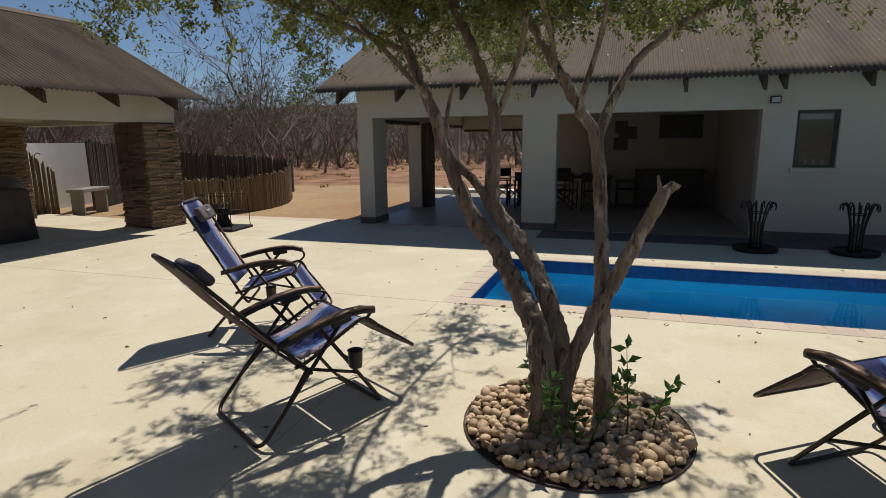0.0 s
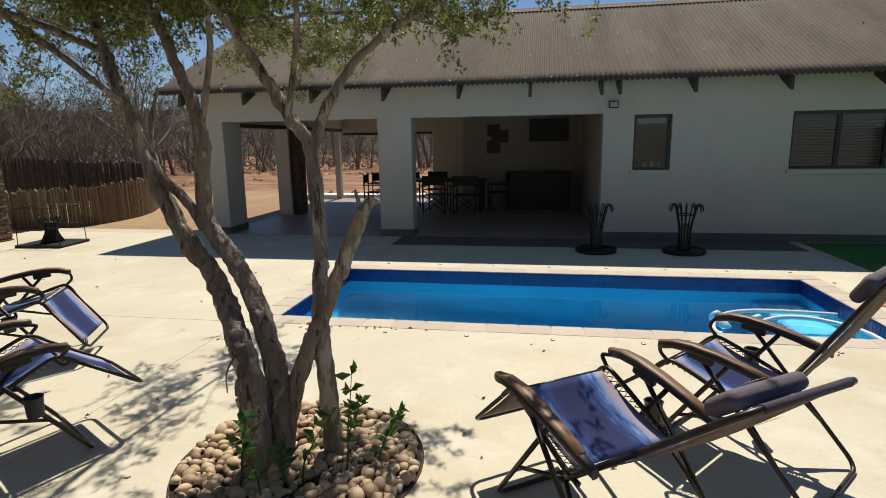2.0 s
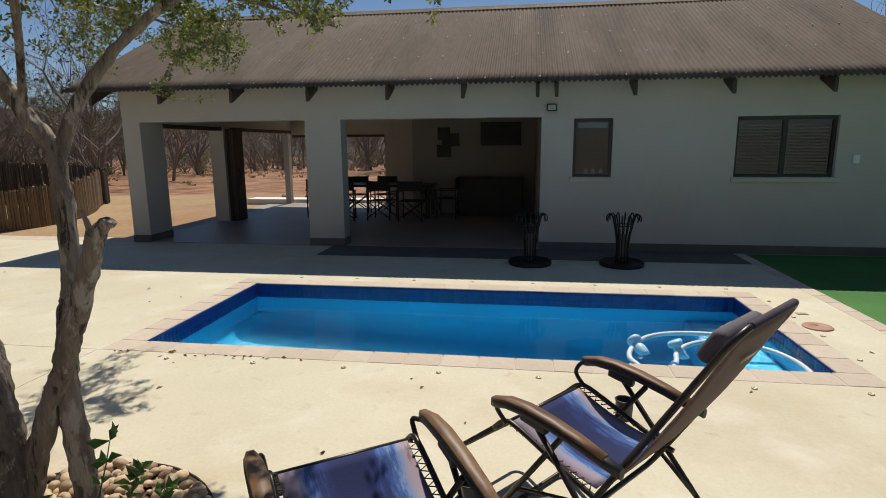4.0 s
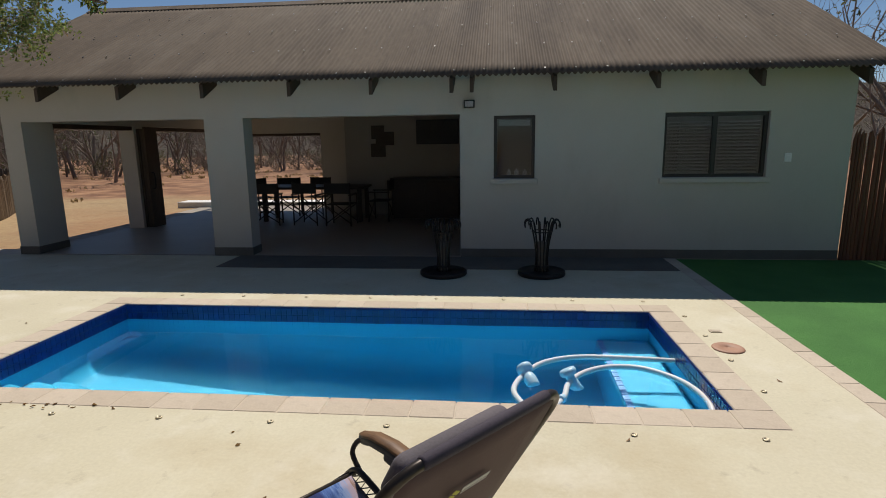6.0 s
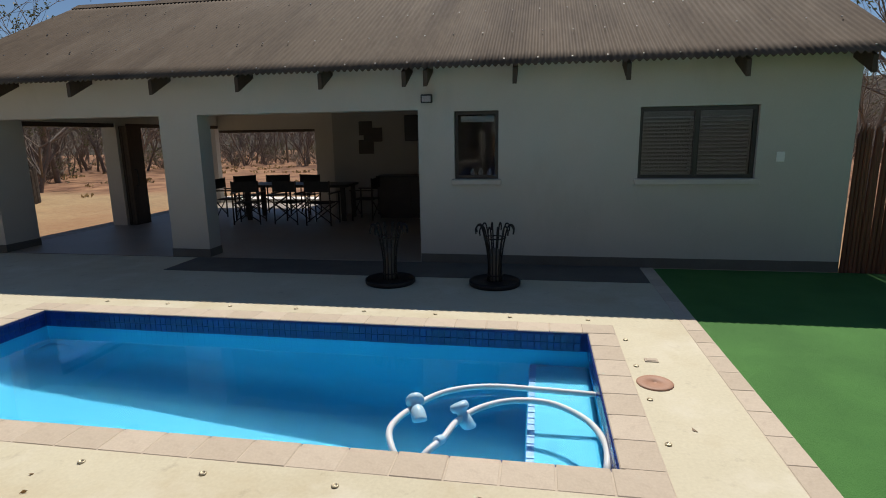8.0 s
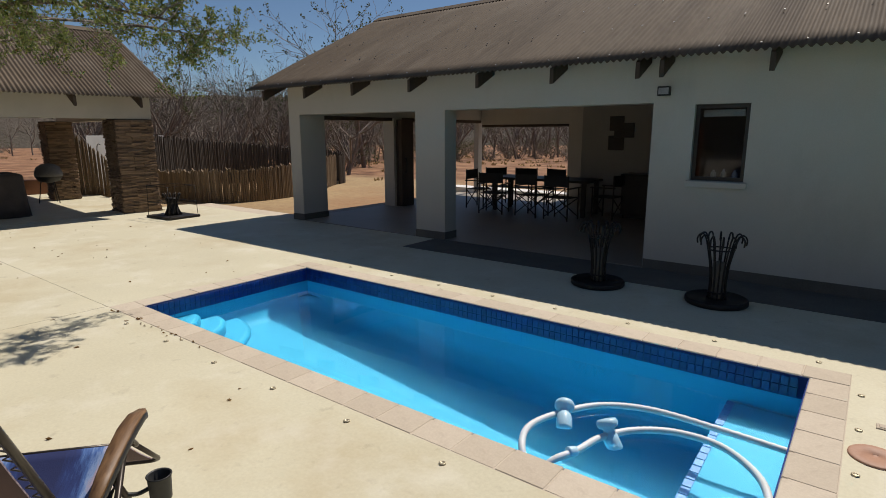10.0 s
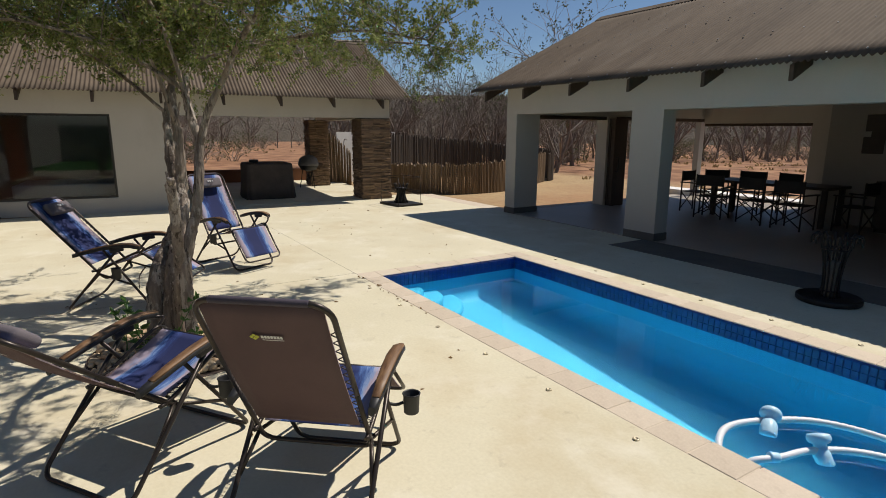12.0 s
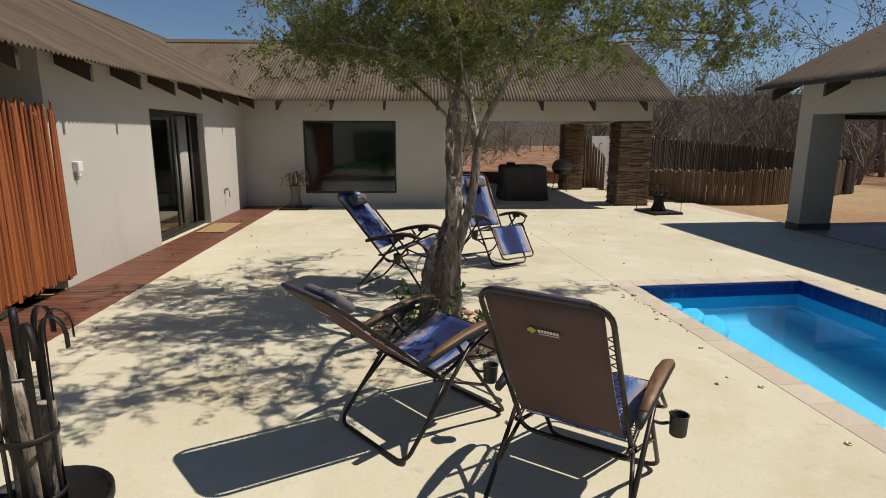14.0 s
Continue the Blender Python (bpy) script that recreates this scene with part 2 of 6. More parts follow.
bm = bmesh.new()
box(bm, -0.364, -0.36, 0.9, PY0 - CO, -0.02, 0.0012)
box(bm, -7.0, PX0 - CO, 6.38, 6.384, -0.02, 0.0012)
setting("control_joint", bm, material("joint_filler", (0.20, 0.17, 0.12), (0.34, 0.29, 0.21), 0.9, 3, 60, 0.1), "thin dark saw-cut joints in the concrete", "joint")

bm = bmesh.new()
box(bm, 6.45, 14, -1.5, FY, -0.12, -0.01)
setting("lawn", bm, LAWN, "bright green artificial turf beside the court", "lawn")

# pool shell
bm = bmesh.new()
x0, x1, y0, y1 = PX0 - 0.02, PX1 + 0.02, PY0 - 0.02, PY1 + 0.02
box(bm, x0 - 0.15, x0, y0 - 0.15, y1 + 0.15, -1.75, -0.06)
box(bm, x1, x1 + 0.15, y0 - 0.15, y1 + 0.15, -1.75, -0.06)
box(bm, x0, x1, y0 - 0.15, y0, -1.75, -0.06)
box(bm, x0, x1, y1, y1 + 0.15, -1.75, -0.06)
box(bm, x0, x1, y0, y1, -1.75, -1.7)
COVE = 0.26


def basin(x, y):
    """Height of the pool floor: falling gently along the pool, coved up to the walls."""
    base = -1.10 - 0.26 * min(1.0, max(0.0, (x - x0) / 3.9))
    g = max(0.0, COVE - min(x - x0, x1 - x)), max(0.0, COVE - min(y - y0, y1 - y))
    q = min(COVE, math.hypot(*g))
    return base + COVE - math.sqrt(max(0.0, COVE * COVE - q * q))


def spaced(a, b, n):
    edge = [COVE * (1 - math.cos(math.pi / 2 * k / 8)) for k in range(8)]
    mid = [a + COVE + (b - a - 2 * COVE) * k / n for k in range(n + 1)]
    return [a + e for e in edge] + mid + [b - e for e in reversed(edge)]


gx, gy = spaced(x0, x1, 40), spaced(y0, y1, 12)
nodes = [[bm.verts.new((x, y, basin(x, y))) for y in gy] for x in gx]
for i in range(len(gx) - 1):
    for j in range(len(gy) - 1):
        bm.faces.new((nodes[i][j], nodes[i + 1][j], nodes[i + 1][j + 1], nodes[i][j + 1])).smooth = True
setting("pool_shell", bm, POOLSKIN, "light blue plastered swimming pool basin with coved floor", "pool")
bm = bmesh.new()
soft_box(bm, 4.92, x1 - 0.001, y0 + 0.001, y1 - 0.001, -1.70, -0.55, 0.06, n=4)
setting("pool_bench", bm, POOLSKIN, "pale blue step across the pool's end", "pool step")
bm = bmesh.new()
n = 26
f = [bm.verts.new((PX0 - 0.02 + u * (PX1 - PX0 + 0.04) / n, PY0 - 0.02 + v * (PY1 - PY0 + 0.04) / 10, -0.16 + 0.002 * math.sin(u * 1.1 + v))) for u in range(n + 1) for v in range(11)]
for u in range(n):
    for v in range(10):
        bm.faces.new((f[u * 11 + v], f[u * 11 + 11 + v], f[u * 11 + 12 + v], f[u * 11 + 1 + v])).smooth = True
ob = setting("water", bm, WATER, "clear blue still pool water", "water")
ob.visible_shadow = False

# lodge
TOP = 2.64
FRONT_TOP = 2.73
bm = bmesh.new()
B0, B1 = FY, FY + 0.3
box(bm, -3.65, -3.33, FY, FY + 0.62, 0, 2.06)
box(bm, -0.40, 0.20, B0, B1, 0, 2.06)
box(bm, -3.65, 3.39, B0, B1, 2.06, FRONT_TOP)
for a in ((3.39, 3.87), (4.45, 6.2), (7.57, 8.62)):
    box(bm, *a, B0, B1, 0, FRONT_TOP)
for a, b in ((3.87, 4.45), (6.2, 7.57)):
    box(bm, a, b, B0, B1, 0, 1.15)
    box(bm, a, b, B0, B1, 2.03, FRONT_TOP)
setting("wall_south", bm, PLASTER, "warm grey plastered front wall of the lodge")
bm = bmesh.new()
box(bm, -3.65, -3.33, 13.95, 14.24, 0, 2.06)
box(bm, -3.65, -3.50, 17.72, 17.9, 0, 2.06)
box(bm, -3.65, -3.33, FY + 0.62, 17.9, 2.06, TOP)
box(bm, -3.65, -3.33, B1, FY + 0.62, 2.06, TOP)
setting("wall_west", bm, PLASTER, "grey plastered side wall with two wide openings")
bm = bmesh.new()
box(bm, -0.66, 8.62, 17.6, 17.9, 0, TOP)
box(bm, -3.33, -0.66, 17.6, 17.9, 1.94, TOP)
setting("wall_north", bm, PLASTER, "grey plastered back wall with a wide opening")
bm = bmesh.new()
box(bm, 8.32, 8.62, B1, 17.6, 0, TOP)
setting("wall_east", bm, PLASTER, "grey plastered end wall of the lodge")
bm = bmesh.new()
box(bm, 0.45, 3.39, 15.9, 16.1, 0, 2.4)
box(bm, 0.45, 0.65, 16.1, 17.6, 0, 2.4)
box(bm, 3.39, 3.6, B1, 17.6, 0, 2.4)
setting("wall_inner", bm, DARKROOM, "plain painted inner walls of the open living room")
bm = bmesh.new()
box(bm, -3.33, 8.32, B1, 17.6, 2.4, 2.46)
setting("ceiling", bm, CEILING, "flat boarded ceiling of the lodge", "ceiling")
bm = bmesh.new()
box(bm, -3.65, 8.5, FY, 17.9, -0.1, 0.012)
setting("floor", bm, FLOORING, "grey-brown tiled floor of the open living room", "floor")


def corrugated(name, length, run, rise, mat, label, m, pitch=0.078):
    """A roof slope of corrugated sheet: length along x, run along y from the eave at the origin up to the ridge."""
    b = bmesh.new()
    per, rows = 6, 10
    count = int(length / pitch * per)
    verts = []
    for i in range(count + 1):
        x = i * length / count
        for j in range(rows + 1):
            k = j / rows
            sag = 0.012 * math.sin(x * 0.9 + 4 * k) * math.sin(k * math.pi)
            verts.append((x, run * k, rise * k + 0.016 * math.sin(2 * math.pi * x / pitch) + sag))
    faces = [(i * (rows + 1) + j, (i + 1) * (rows + 1) + j, (i + 1) * (rows + 1) + j + 1, i * (rows + 1) + j + 1) for i in range(count) for j in range(rows)]
    me = bpy.data.meshes.new(name)
    me.from_pydata(verts, [], faces)
    me.materials.append(mat)
    for p in me.polygons:
        p.use_smooth = True
    ob = new(name, me)
    ob.matrix_world = m
    so = ob.modifiers.new("thickness", "SOLIDIFY")
    so.thickness = 0.004
    return tagged(ob, label, "roof", kind="structure")


EAVE, PITCH, RIDGE_Y = 2.53, 0.4935, 14.6
corrugated("roof_south", 13.3, RIDGE_Y - 10.8, (RIDGE_Y - 10.8) * PITCH, ROOFING, "brown weathered corrugated roof slope of the lodge", pose(-4.35, 10.8, EAVE))
corrugated("roof_north", 13.3, RIDGE_Y - 10.8, (RIDGE_Y - 10.8) * PITCH, ROOFING, "brown weathered corrugated roof slope facing the bush", pose(8.95, 2 * RIDGE_Y - 10.8, EAVE, 0, 0, 180))
WR = 3.65
corrugated("roof_patio_front", 13.1, WR, WR * PITCH, ROOFING, "brown corrugated roof slope of the patio wing", WING @ pose(0.55, -3.0, 2.45, 0, 0, 90))
corrugated("roof_patio_back", 14.1, WR, WR * PITCH, ROOFING, "brown corrugated back slope of the patio wing", WING @ pose(0.55 - 2 * WR, 10.1, 2.45, 0, 0, -90))
corrugated("roof_bedroom_front", 18.0, 4.02, 2.123, ROOFING, "brown corrugated roof slope of the bedroom wing", LEFT @ pose(11.3, 0.42, 2.485, 0, 0, 180))
corrugated("roof_bedroom_back", 15, 4.15, 4.15 * 0.52, ROOFING, "brown corrugated back slope of the bedroom wing", LEFT @ pose(-3.5, 0.55 - 8.3, 2.45))

# patio wing
bm = bmesh.new()
box(bm, -0.28, 0, -0.0, 1.4, 0, TOP, WING)
box(bm, -0.28, 0, 3.58, 4.86, 0, TOP, WING)
box(bm, -0.28, 0, 1.4, 3.58, 0, 0.31, WING)
box(bm, -0.28, 0, 1.4, 3.58, 2.02, TOP, WING)
box(bm, -0.28, 0, 4.86, 9.7, 2.02, TOP, WING)
setting("wall_patio_front", bm, PLASTER, "warm grey plastered wall with a large dark window")
bm = bmesh.new()
box(bm, -6.3, -0.28, 4.58, 4.86, 0, TOP, WING)
setting("wall_patio_side", bm, PLASTER, "grey plastered wall closing the patio")
bm = bmesh.new()
box(bm, -6.3, -0.28, 9.42, 9.7, 2.02, TOP, WING)
box(bm, -3.9, -3.6, 4.86, 9.42, 2.1, TOP, WING)
setting("patio_beam", bm, PLASTER, "plastered beam over the patio opening", "beam")
bm = bmesh.new()
box(bm, -6.3, -0.02, 4.86, 9.8, -0.1, 0.012, WING)
setting("patio_floor", bm, CONCRETE, "pale screeded patio floor", "floor")
bm = bmesh.new()
box(bm, -6.3, -0.28, -0.2, 9.42, 2.4, 2.46, WING)
setting("patio_ceiling", bm, CEILING, "flat boarded ceiling of the patio", "ceiling")

# bedroom wing
bm = bmesh.new()
for a in ((0, 2.56), (4.82, 7.3)):
    box(bm, *a, -0.28, 0, 0, TOP, LEFT)
box(bm, 2.56, 4.82, -0.28, 0, 2.09, TOP, LEFT)
box(bm, 7.3, 11.2, -0.9, -0.62, 0, TOP, LEFT)
box(bm, 7.02, 7.3, -0.62, -0.28, 0, TOP, LEFT)
setting("wall_bedroom", bm, PLASTER, "grey plastered sunlit wall of the bedroom wing")
bm = bmesh.new()
box(bm, -6, -0.3, -7, 0, 0, 2.5, LEFT)
box(bm, 0, 11, -7.2, -7, 0, 2.5, LEFT)
box(bm, 11, 11.2, -7.2, 0, 0, 2.5, LEFT)
setting("wall_bedroom_back", bm, PLASTER, "plain plastered walls closing the bedroom wing")

# ---- pool details ----
def pavers(name, parent, runs, w, length, gap=0.004, z=0.003):
    """Rows of paving blocks; each run is a start, an end and the side on which the blocks lie."""
    made = {}
    for (ax, ay), (bx, by) in runs:
        d = Vector((bx - ax, by - ay, 0))
        n = max(1, round(d.length / length))
        step = d.length / n
        key = round(step, 3)
        if key not in made:
            b = bmesh.new()
            soft_box(b, gap / 2, step - gap / 2, gap / 2, w - gap / 2, -0.05, z, 0.006, n=1)
            made[key] = mesh_of(b, name, PAVER)
        a = math.atan2(d.y, d.x)
        for k in range(n):
            ob = part(name, made[key], None, parent)
            p = Vector((ax, ay, 0)) + d * (k / n)
            ob.matrix_world = Matrix.Translation((p.x, p.y, random.uniform(-0.0015, 0.0015))) @ Matrix.Rotation(a, 4, "Z")


b = bmesh.new()
for a in ((PX0 - CO, PX1 + CO, PY0 - CO, PY0 - 0.03), (PX0 - CO, PX1 + CO, PY1 + 0.03, PY1 + CO), (PX0 - CO, PX0 - 0.03, PY0 - 0.03, PY1 + 0.03), (PX1 + 0.03, PX1 + CO, PY0 - 0.03, PY1 + 0.03), (6.29, 6.45, -1.5, FY)):
    box(b, *a, -0.12, -0.0005)
coping = setting("pool_coping", b, PAVER, "mortar bed under sandy brown paving blocks", "coping")

# dark blue tile band at the waterline
b = bmesh.new()
for a in ((PX0 - 0.02, PX1 + 0.02, PY1 - 0.003, PY1 + 0.03), (PX0 - 0.02, PX1 + 0.02, PY0 - 0.03, PY0 + 0.003)):
    box(b, *a, -0.2, -0.007)
for a in ((PX0 - 0.03, PX0 + 0.003, PY0, PY1), (PX1 - 0.003, PX1 + 0.03, PY0, PY1)):
    box(b, *a, -0.2, -0.0075)
band = setting("tile_band", b, GROUT, "pale blue grout behind the dark blue waterline tiles", "tile band")

# step at the end of the pool, corner steps
b = bmesh.new()
for k in range(24):
    soft_box(b, 4.93, 4.985, y0 + 0.03 + k * 0.085, y0 + 0.105 + k * 0.085, -0.545, -0.537, 0.002, n=1)
tagged(new("step_tiles", mesh_of(b, "step_tiles", material("pale_blue_tile", (0.05, 0.22, 0.55), (0.09, 0.30, 0.62), 0.4, 6, 40, 0.0))), "row of blue mosaic tiles along the pool step", "tile", kind="stuff")
for k, (r, z) in enumerate(((0.80, -0.92), (0.55, -0.62), (0.30, -0.36))):
    b = bmesh.new()
    lathe(b, [(r, -1.05), (r, z - 0.06), (r - 0.02, z - 0.02), (r - 0.06, z)], 40, Matrix.Translation((PX0 - 0.02, PY0 + 0.25, 0)))
    bmesh.ops.bisect_plane(b, geom=b.verts[:] + b.edges[:] + b.faces[:], plane_co=(PX0 - 0.018, 0, 0), plane_no=(-1, 0, 0), clear_outer=True)
    bmesh.ops.bisect_plane(b, geom=b.verts[:] + b.edges[:] + b.faces[:], plane_co=(0, PY0 - 0.018, 0), plane_no=(0, -1, 0), clear_outer=True)
    setting("pool_step", b, POOLSKIN, "rounded light blue corner step under water", "pool step")

# floating white suction hose with two floats
PLASTIC = material("white_hose", (0.66, 0.68, 0.68), (0.78, 0.80, 0.80), 0.45, 5, 80, 0.1)
FLOAT = material("pale_blue_plastic", (0.42, 0.66, 0.80), (0.55, 0.78, 0.90), 0.35, 5, 60, 0.0)
hose = thing("pool_hose", "white ribbed suction hose floating in a loop on the water", "hose", pose(0, 0.045, 0))
b = bmesh.new()
line = curve_points([(5.45, 7.74, -0.15), (5.05, 7.74, -0.135), (4.62, 7.74, -0.135), (4.32, 7.60, -0.135), (4.14, 7.33, -0.135), (4.06, 7.06, -0.135), (4.12, 6.85, -0.15), (4.22, 6.76, -0.25), (4.34, 6.72, -0.5)], 14)
tube(b, line, [0.021 + (0.002 if i % 2 else 0) for i in range(len(line))], 10)
part("hose_length", b, PLASTIC, hose)
b = bmesh.new()
line = curve_points([(4.24, 6.70, -0.42), (4.32, 6.80, -0.18), (4.42, 6.98, -0.14), (4.48, 7.20, -0.135), (4.62, 7.41, -0.135), (4.84, 7.54, -0.135), (5.10, 7.53, -0.135), (5.32, 7.33, -0.135), (5.41, 7.06, -0.135), (5.40, 6.82, -0.15), (5.36, 6.70, -0.3)], 14)
tube(b, line, [0.021 + (0.002 if i % 2 else 0) for i in range(len(line))], 10)
part("hose_length", b, PLASTIC, hose)
for (x, y, tilt, a) in ((4.17, 7.33, 118, 25), (4.50, 7.27, 152, 60)):
    b = bmesh.new()
    lathe(b, [(0.02, -0.075), (0.058, -0.070), (0.066, -0.055), (0.066, -0.035), (0.058, -0.022), (0.036, -0.010), (0.034, 0.012), (0.046, 0.030), (0.052, 0.060), (0.052, 0.125), (0.046, 0.140), (0.015, 0.144)], 22, pose(x, y, -0.115, tilt, 0, a))
    part("float", b, FLOAT, hose, "pale blue plastic float")
b = bmesh.new()
lathe(b, [(0.028, -0.03), (0.032, -0.02), (0.032, 0.02), (0.028, 0.03)], 14, pose(4.40, 6.95, -0.14, 80, 0, -30))
part("coupling", b, FLOAT, hose)

COVER = material("terracotta_plastic", (0.36, 0.19, 0.12), (0.47, 0.27, 0.18), 0.6, 5, 50, 0.1)
b = bmesh.new()
lathe(b, [(0.125, -0.01), (0.125, 0.006), (0.118, 0.011), (0.10, 0.012), (0.02, 0.013), (0.018, 0.008), (0.004, 0.008)], 32, pose(5.81, 7.71, 0.0))
tagged(new("skimmer_lid", mesh_of(b, "skimmer_lid", COVER)), "round terracotta-coloured skimmer lid set in the court", "lid")
b = bmesh.new()
soft_box(b, 5.81, 5.91, 8.09, 8.16, -0.005, 0.008, 0.004)
soft_box(b, 5.825, 5.895, 8.102, 8.148, 0.006, 0.011, 0.003)
tagged(new("drain_cover", mesh_of(b, "drain_cover", PAVER)), "small rectangular drain cover in the concrete", "drain cover")
b = bmesh.new()
lathe(b, [(0.020, 0.0), (0.020, 0.006), (0.012, 0.009), (0.011, 0.004), (0.003, 0.004)], 12)
me = mesh_of(b, "safety_net_anchor", material("brass_anchor", (0.42, 0.36, 0.25), (0.55, 0.48, 0.34), 0.45, 9, 90, 0.0, metal=0.6))
for k in range(8):
    for (x, y) in ((0.35 + k * 0.73, PY0 - 0.36), (0.35 + k * 0.73, PY1 + 0.36)):
        ob = tagged(new("anchor", me), "small brass safety-net anchor sunk in the court", "anchor", "net anchors round the pool")
        ob.location = (x, y, 0.001)
for k in range(4):
    ob = tagged(new("anchor", me), "small brass safety-net anchor sunk in the court", "anchor", "net anchors round the pool")
    ob.location = (PX1 + 0.30, 6.9 + 0.55 * k, 0.001)


# ---- rafters, windows and doors ----
def rafter(m):
    """A plumb-cut rafter tail under the eave; local y runs from the tip to the wall."""
    t = bmesh.new()
    v = [t.verts.new(p) for s in (-0.025, 0.025) for p in ((s, 0.05, -0.185), (s, 0.62, 0.10), (s, 0.62, 0.28), (s, 0.05, 0.0))]
    for f in ((0, 1, 2, 3), (7, 6, 5, 4), (0, 4, 5, 1), (1, 5, 6, 2), (2, 6, 7, 3), (3, 7, 4, 0)):
        t.faces.new([v[i] for i in f])
    t.transform(m)
    me = bpy.data.meshes.new("rafter")
    t.to_mesh(me)
    t.free()
    me.materials.append(TIMBER)
    return tagged(new("rafter", me), "dark timber rafter tail under the corrugated eave", "rafter", "rafter tails", "structure")


for x in (-3.85, -2.65, -1.42, -0.17, 1.08, 2.22, 3.31, 3.58, 4.67, 5.98, 7.26, 8.52):
    rafter(pose(x, 10.8, EAVE - 0.028))
for k in range(8):
    rafter(WING @ pose(0.55, 0.95 + 1.2 * k, 2.42, 0, 0, 90))
for x in (0.25, 1.44, 2.51, 3.61, 4.72, 5.81, 6.99, 8.2, 9.4):
    rafter(LEFT @ pose(x, 0.42, 2.455, 0, 0, 180))


def window(name, w, h, m, panes, label, blinds=False, depth=0.06):
    """A dark-framed window; local x across, z up, y into the room."""
    ob = thing(name, label, "window", m, kind="structure")
    b = bmesh.new()
    for a in ((0, 0.045, 0, h), (w - 0.045, w, 0, h), (0.045, w - 0.045, 0, 0.045), (0.045, w - 0.045, h - 0.045, h)):
        box(b, a[0], a[1], 0, depth, a[2], a[3])
    for k in range(1, panes):
        box(b, w * k / panes - 0.03, w * k / panes + 0.03, 0.002, depth, 0.045, h - 0.045)
    part("window_frame", b, FRAME, ob)
    for k in range(panes):
        b = bmesh.new()
        box(b, w * k / panes + 0.02, w * (k + 1) / panes - 0.02, 0.026, 0.032, 0.03, h - 0.03)
        part("pane", b, GLASS, ob)
    if blinds:
        n = int((h - 0.1) / 0.046)
        b = bmesh.new()
        box(b, 0, w - 0.12, -0.017, 0.017, -0.0015, 0.0015, pose(0.06, 0.085, 0, 38))
        me = mesh_of(b, "slat", BLIND)
        for k in range(n):
            s = part("slat", me, None, ob)
            s.location = (0, 0, 0.06 + k * 0.046)
    return ob


BLIND = material("blind_slat", (0.34, 0.33, 0.31), (0.44, 0.43, 0.41), 0.6, 3, 60, 0.0)
win = window("window_1", 0.58, 0.88, pose(3.87, FY + 0.06, 1.15), 1, "small dark-framed casement window in the grey wall")
b = bmesh.new()
soft_box(b, 0.07, 0.51, 0.07, 0.09, 0.74, 0.82, 0.005)
part("roller_blind", b, WHITE, win, "rolled-up white blind")
window("window_2", 1.37, 0.87, pose(6.2, FY + 0.06, 1.15), 2, "wide dark-framed window with horizontal slatted blinds", True)
window("window_3", 2.18, 1.71, WING @ pose(-0.05, 1.4, 0.31, 0, 0, 90), 1, "large dark picture window of the patio wing")
for x0_, x1_ in ((3.83, 4.49), (6.16, 7.62)):
    b = bmesh.new()
    soft_box(b, x0_, x1_, FY - 0.05, FY + 0.06, 1.075, 1.148, 0.008)
    setting("window_sill", b, PLASTER, "plastered sill below the window", "sill")
for k, (x, h) in enumerate(((4.09, 0.12), (4.2, 0.13), (4.32, 0.12))):
    b = bmesh.new()
    lathe(b, [(0.03, 0), (0.032, 0.01), (0.032, h * 0.7), (0.014, h * 0.85), (0.013, h), (0.003, h)], 14, pose(x, FY + 0.2, 1.152))
    tagged(new("bottle", mesh_of(b, "bottle", WHITE)), "white toiletry bottle on the bathroom window ledge", "bottle", "bottles on the ledge")

door = thing("door_1", "aluminium sliding glass door standing half open", "door", LEFT @ pose(2.56, -0.17, 0.03), kind="structure")
b = bmesh.new()
for a in ((0, 0.05, 0, 2.06), (2.21, 2.26, 0, 2.06), (0.05, 2.21, 2.01, 2.06), (0.05, 2.21, 0, 0.03)):
    box(b, a[0], a[1], -0.06, 0.06, a[2], a[3])
part("door_frame", b, FRAME, door)
for x, y in ((1.12, 0.012), (0.78, -0.045)):
    b = bmesh.new()
    for a in ((x, x + 0.06, 0.035, 2.005), (x + 1.02, x + 1.08, 0.035, 2.005), (x + 0.06, x + 1.02, 1.945, 2.005), (x + 0.06, x + 1.02, 0.035, 0.11)):
        box(b, a[0], a[1], y, y + 0.035, a[2], a[3])
    leaf = part("door_panel", b, FRAME, door)
    b = bmesh.new()
    box(b, x + 0.05, x + 1.03, y + 0.014, y + 0.02, 0.1, 1.955)
    part("pane", b, GLASS, leaf)
b = bmesh.new()
prev = None
for k in range(41):
    x, y = 0.07 + k * 0.014, -0.16 + 0.03 * math.sin(k * 1.25)
    cur = [b.verts.new((x, y, 0.03)), b.verts.new((x, y, 2.0))]
    if prev:
        b.faces.new((prev[0], cur[0], cur[1], prev[1])).smooth = True
    prev = cur
cur = tagged(new("curtain", mesh_of(b, "curtain", material("curtain_cloth", (0.38, 0.36, 0.33), (0.46, 0.44, 0.40), 0.9, 4, 120, 0.2))), "white curtain drawn to one side behind the sliding door", "curtain")
cur.matrix_world = LEFT @ pose(2.56, -0.17, 0.03)
so = cur.modifiers.new("thickness", "SOLIDIFY")
so.thickness = 0.003
b = bmesh.new()
soft_box(b, 2.75, 3.75, 0.12, 0.62, 0.012, 0.03, 0.006, LEFT)
tagged(new("door_mat", mesh_of(b, "door_mat", material("coir", (0.30, 0.20, 0.08), (0.44, 0.31, 0.14), 0.95, 6, 90, 0.6))), "tan coir door mat on the wooden strip", "mat")

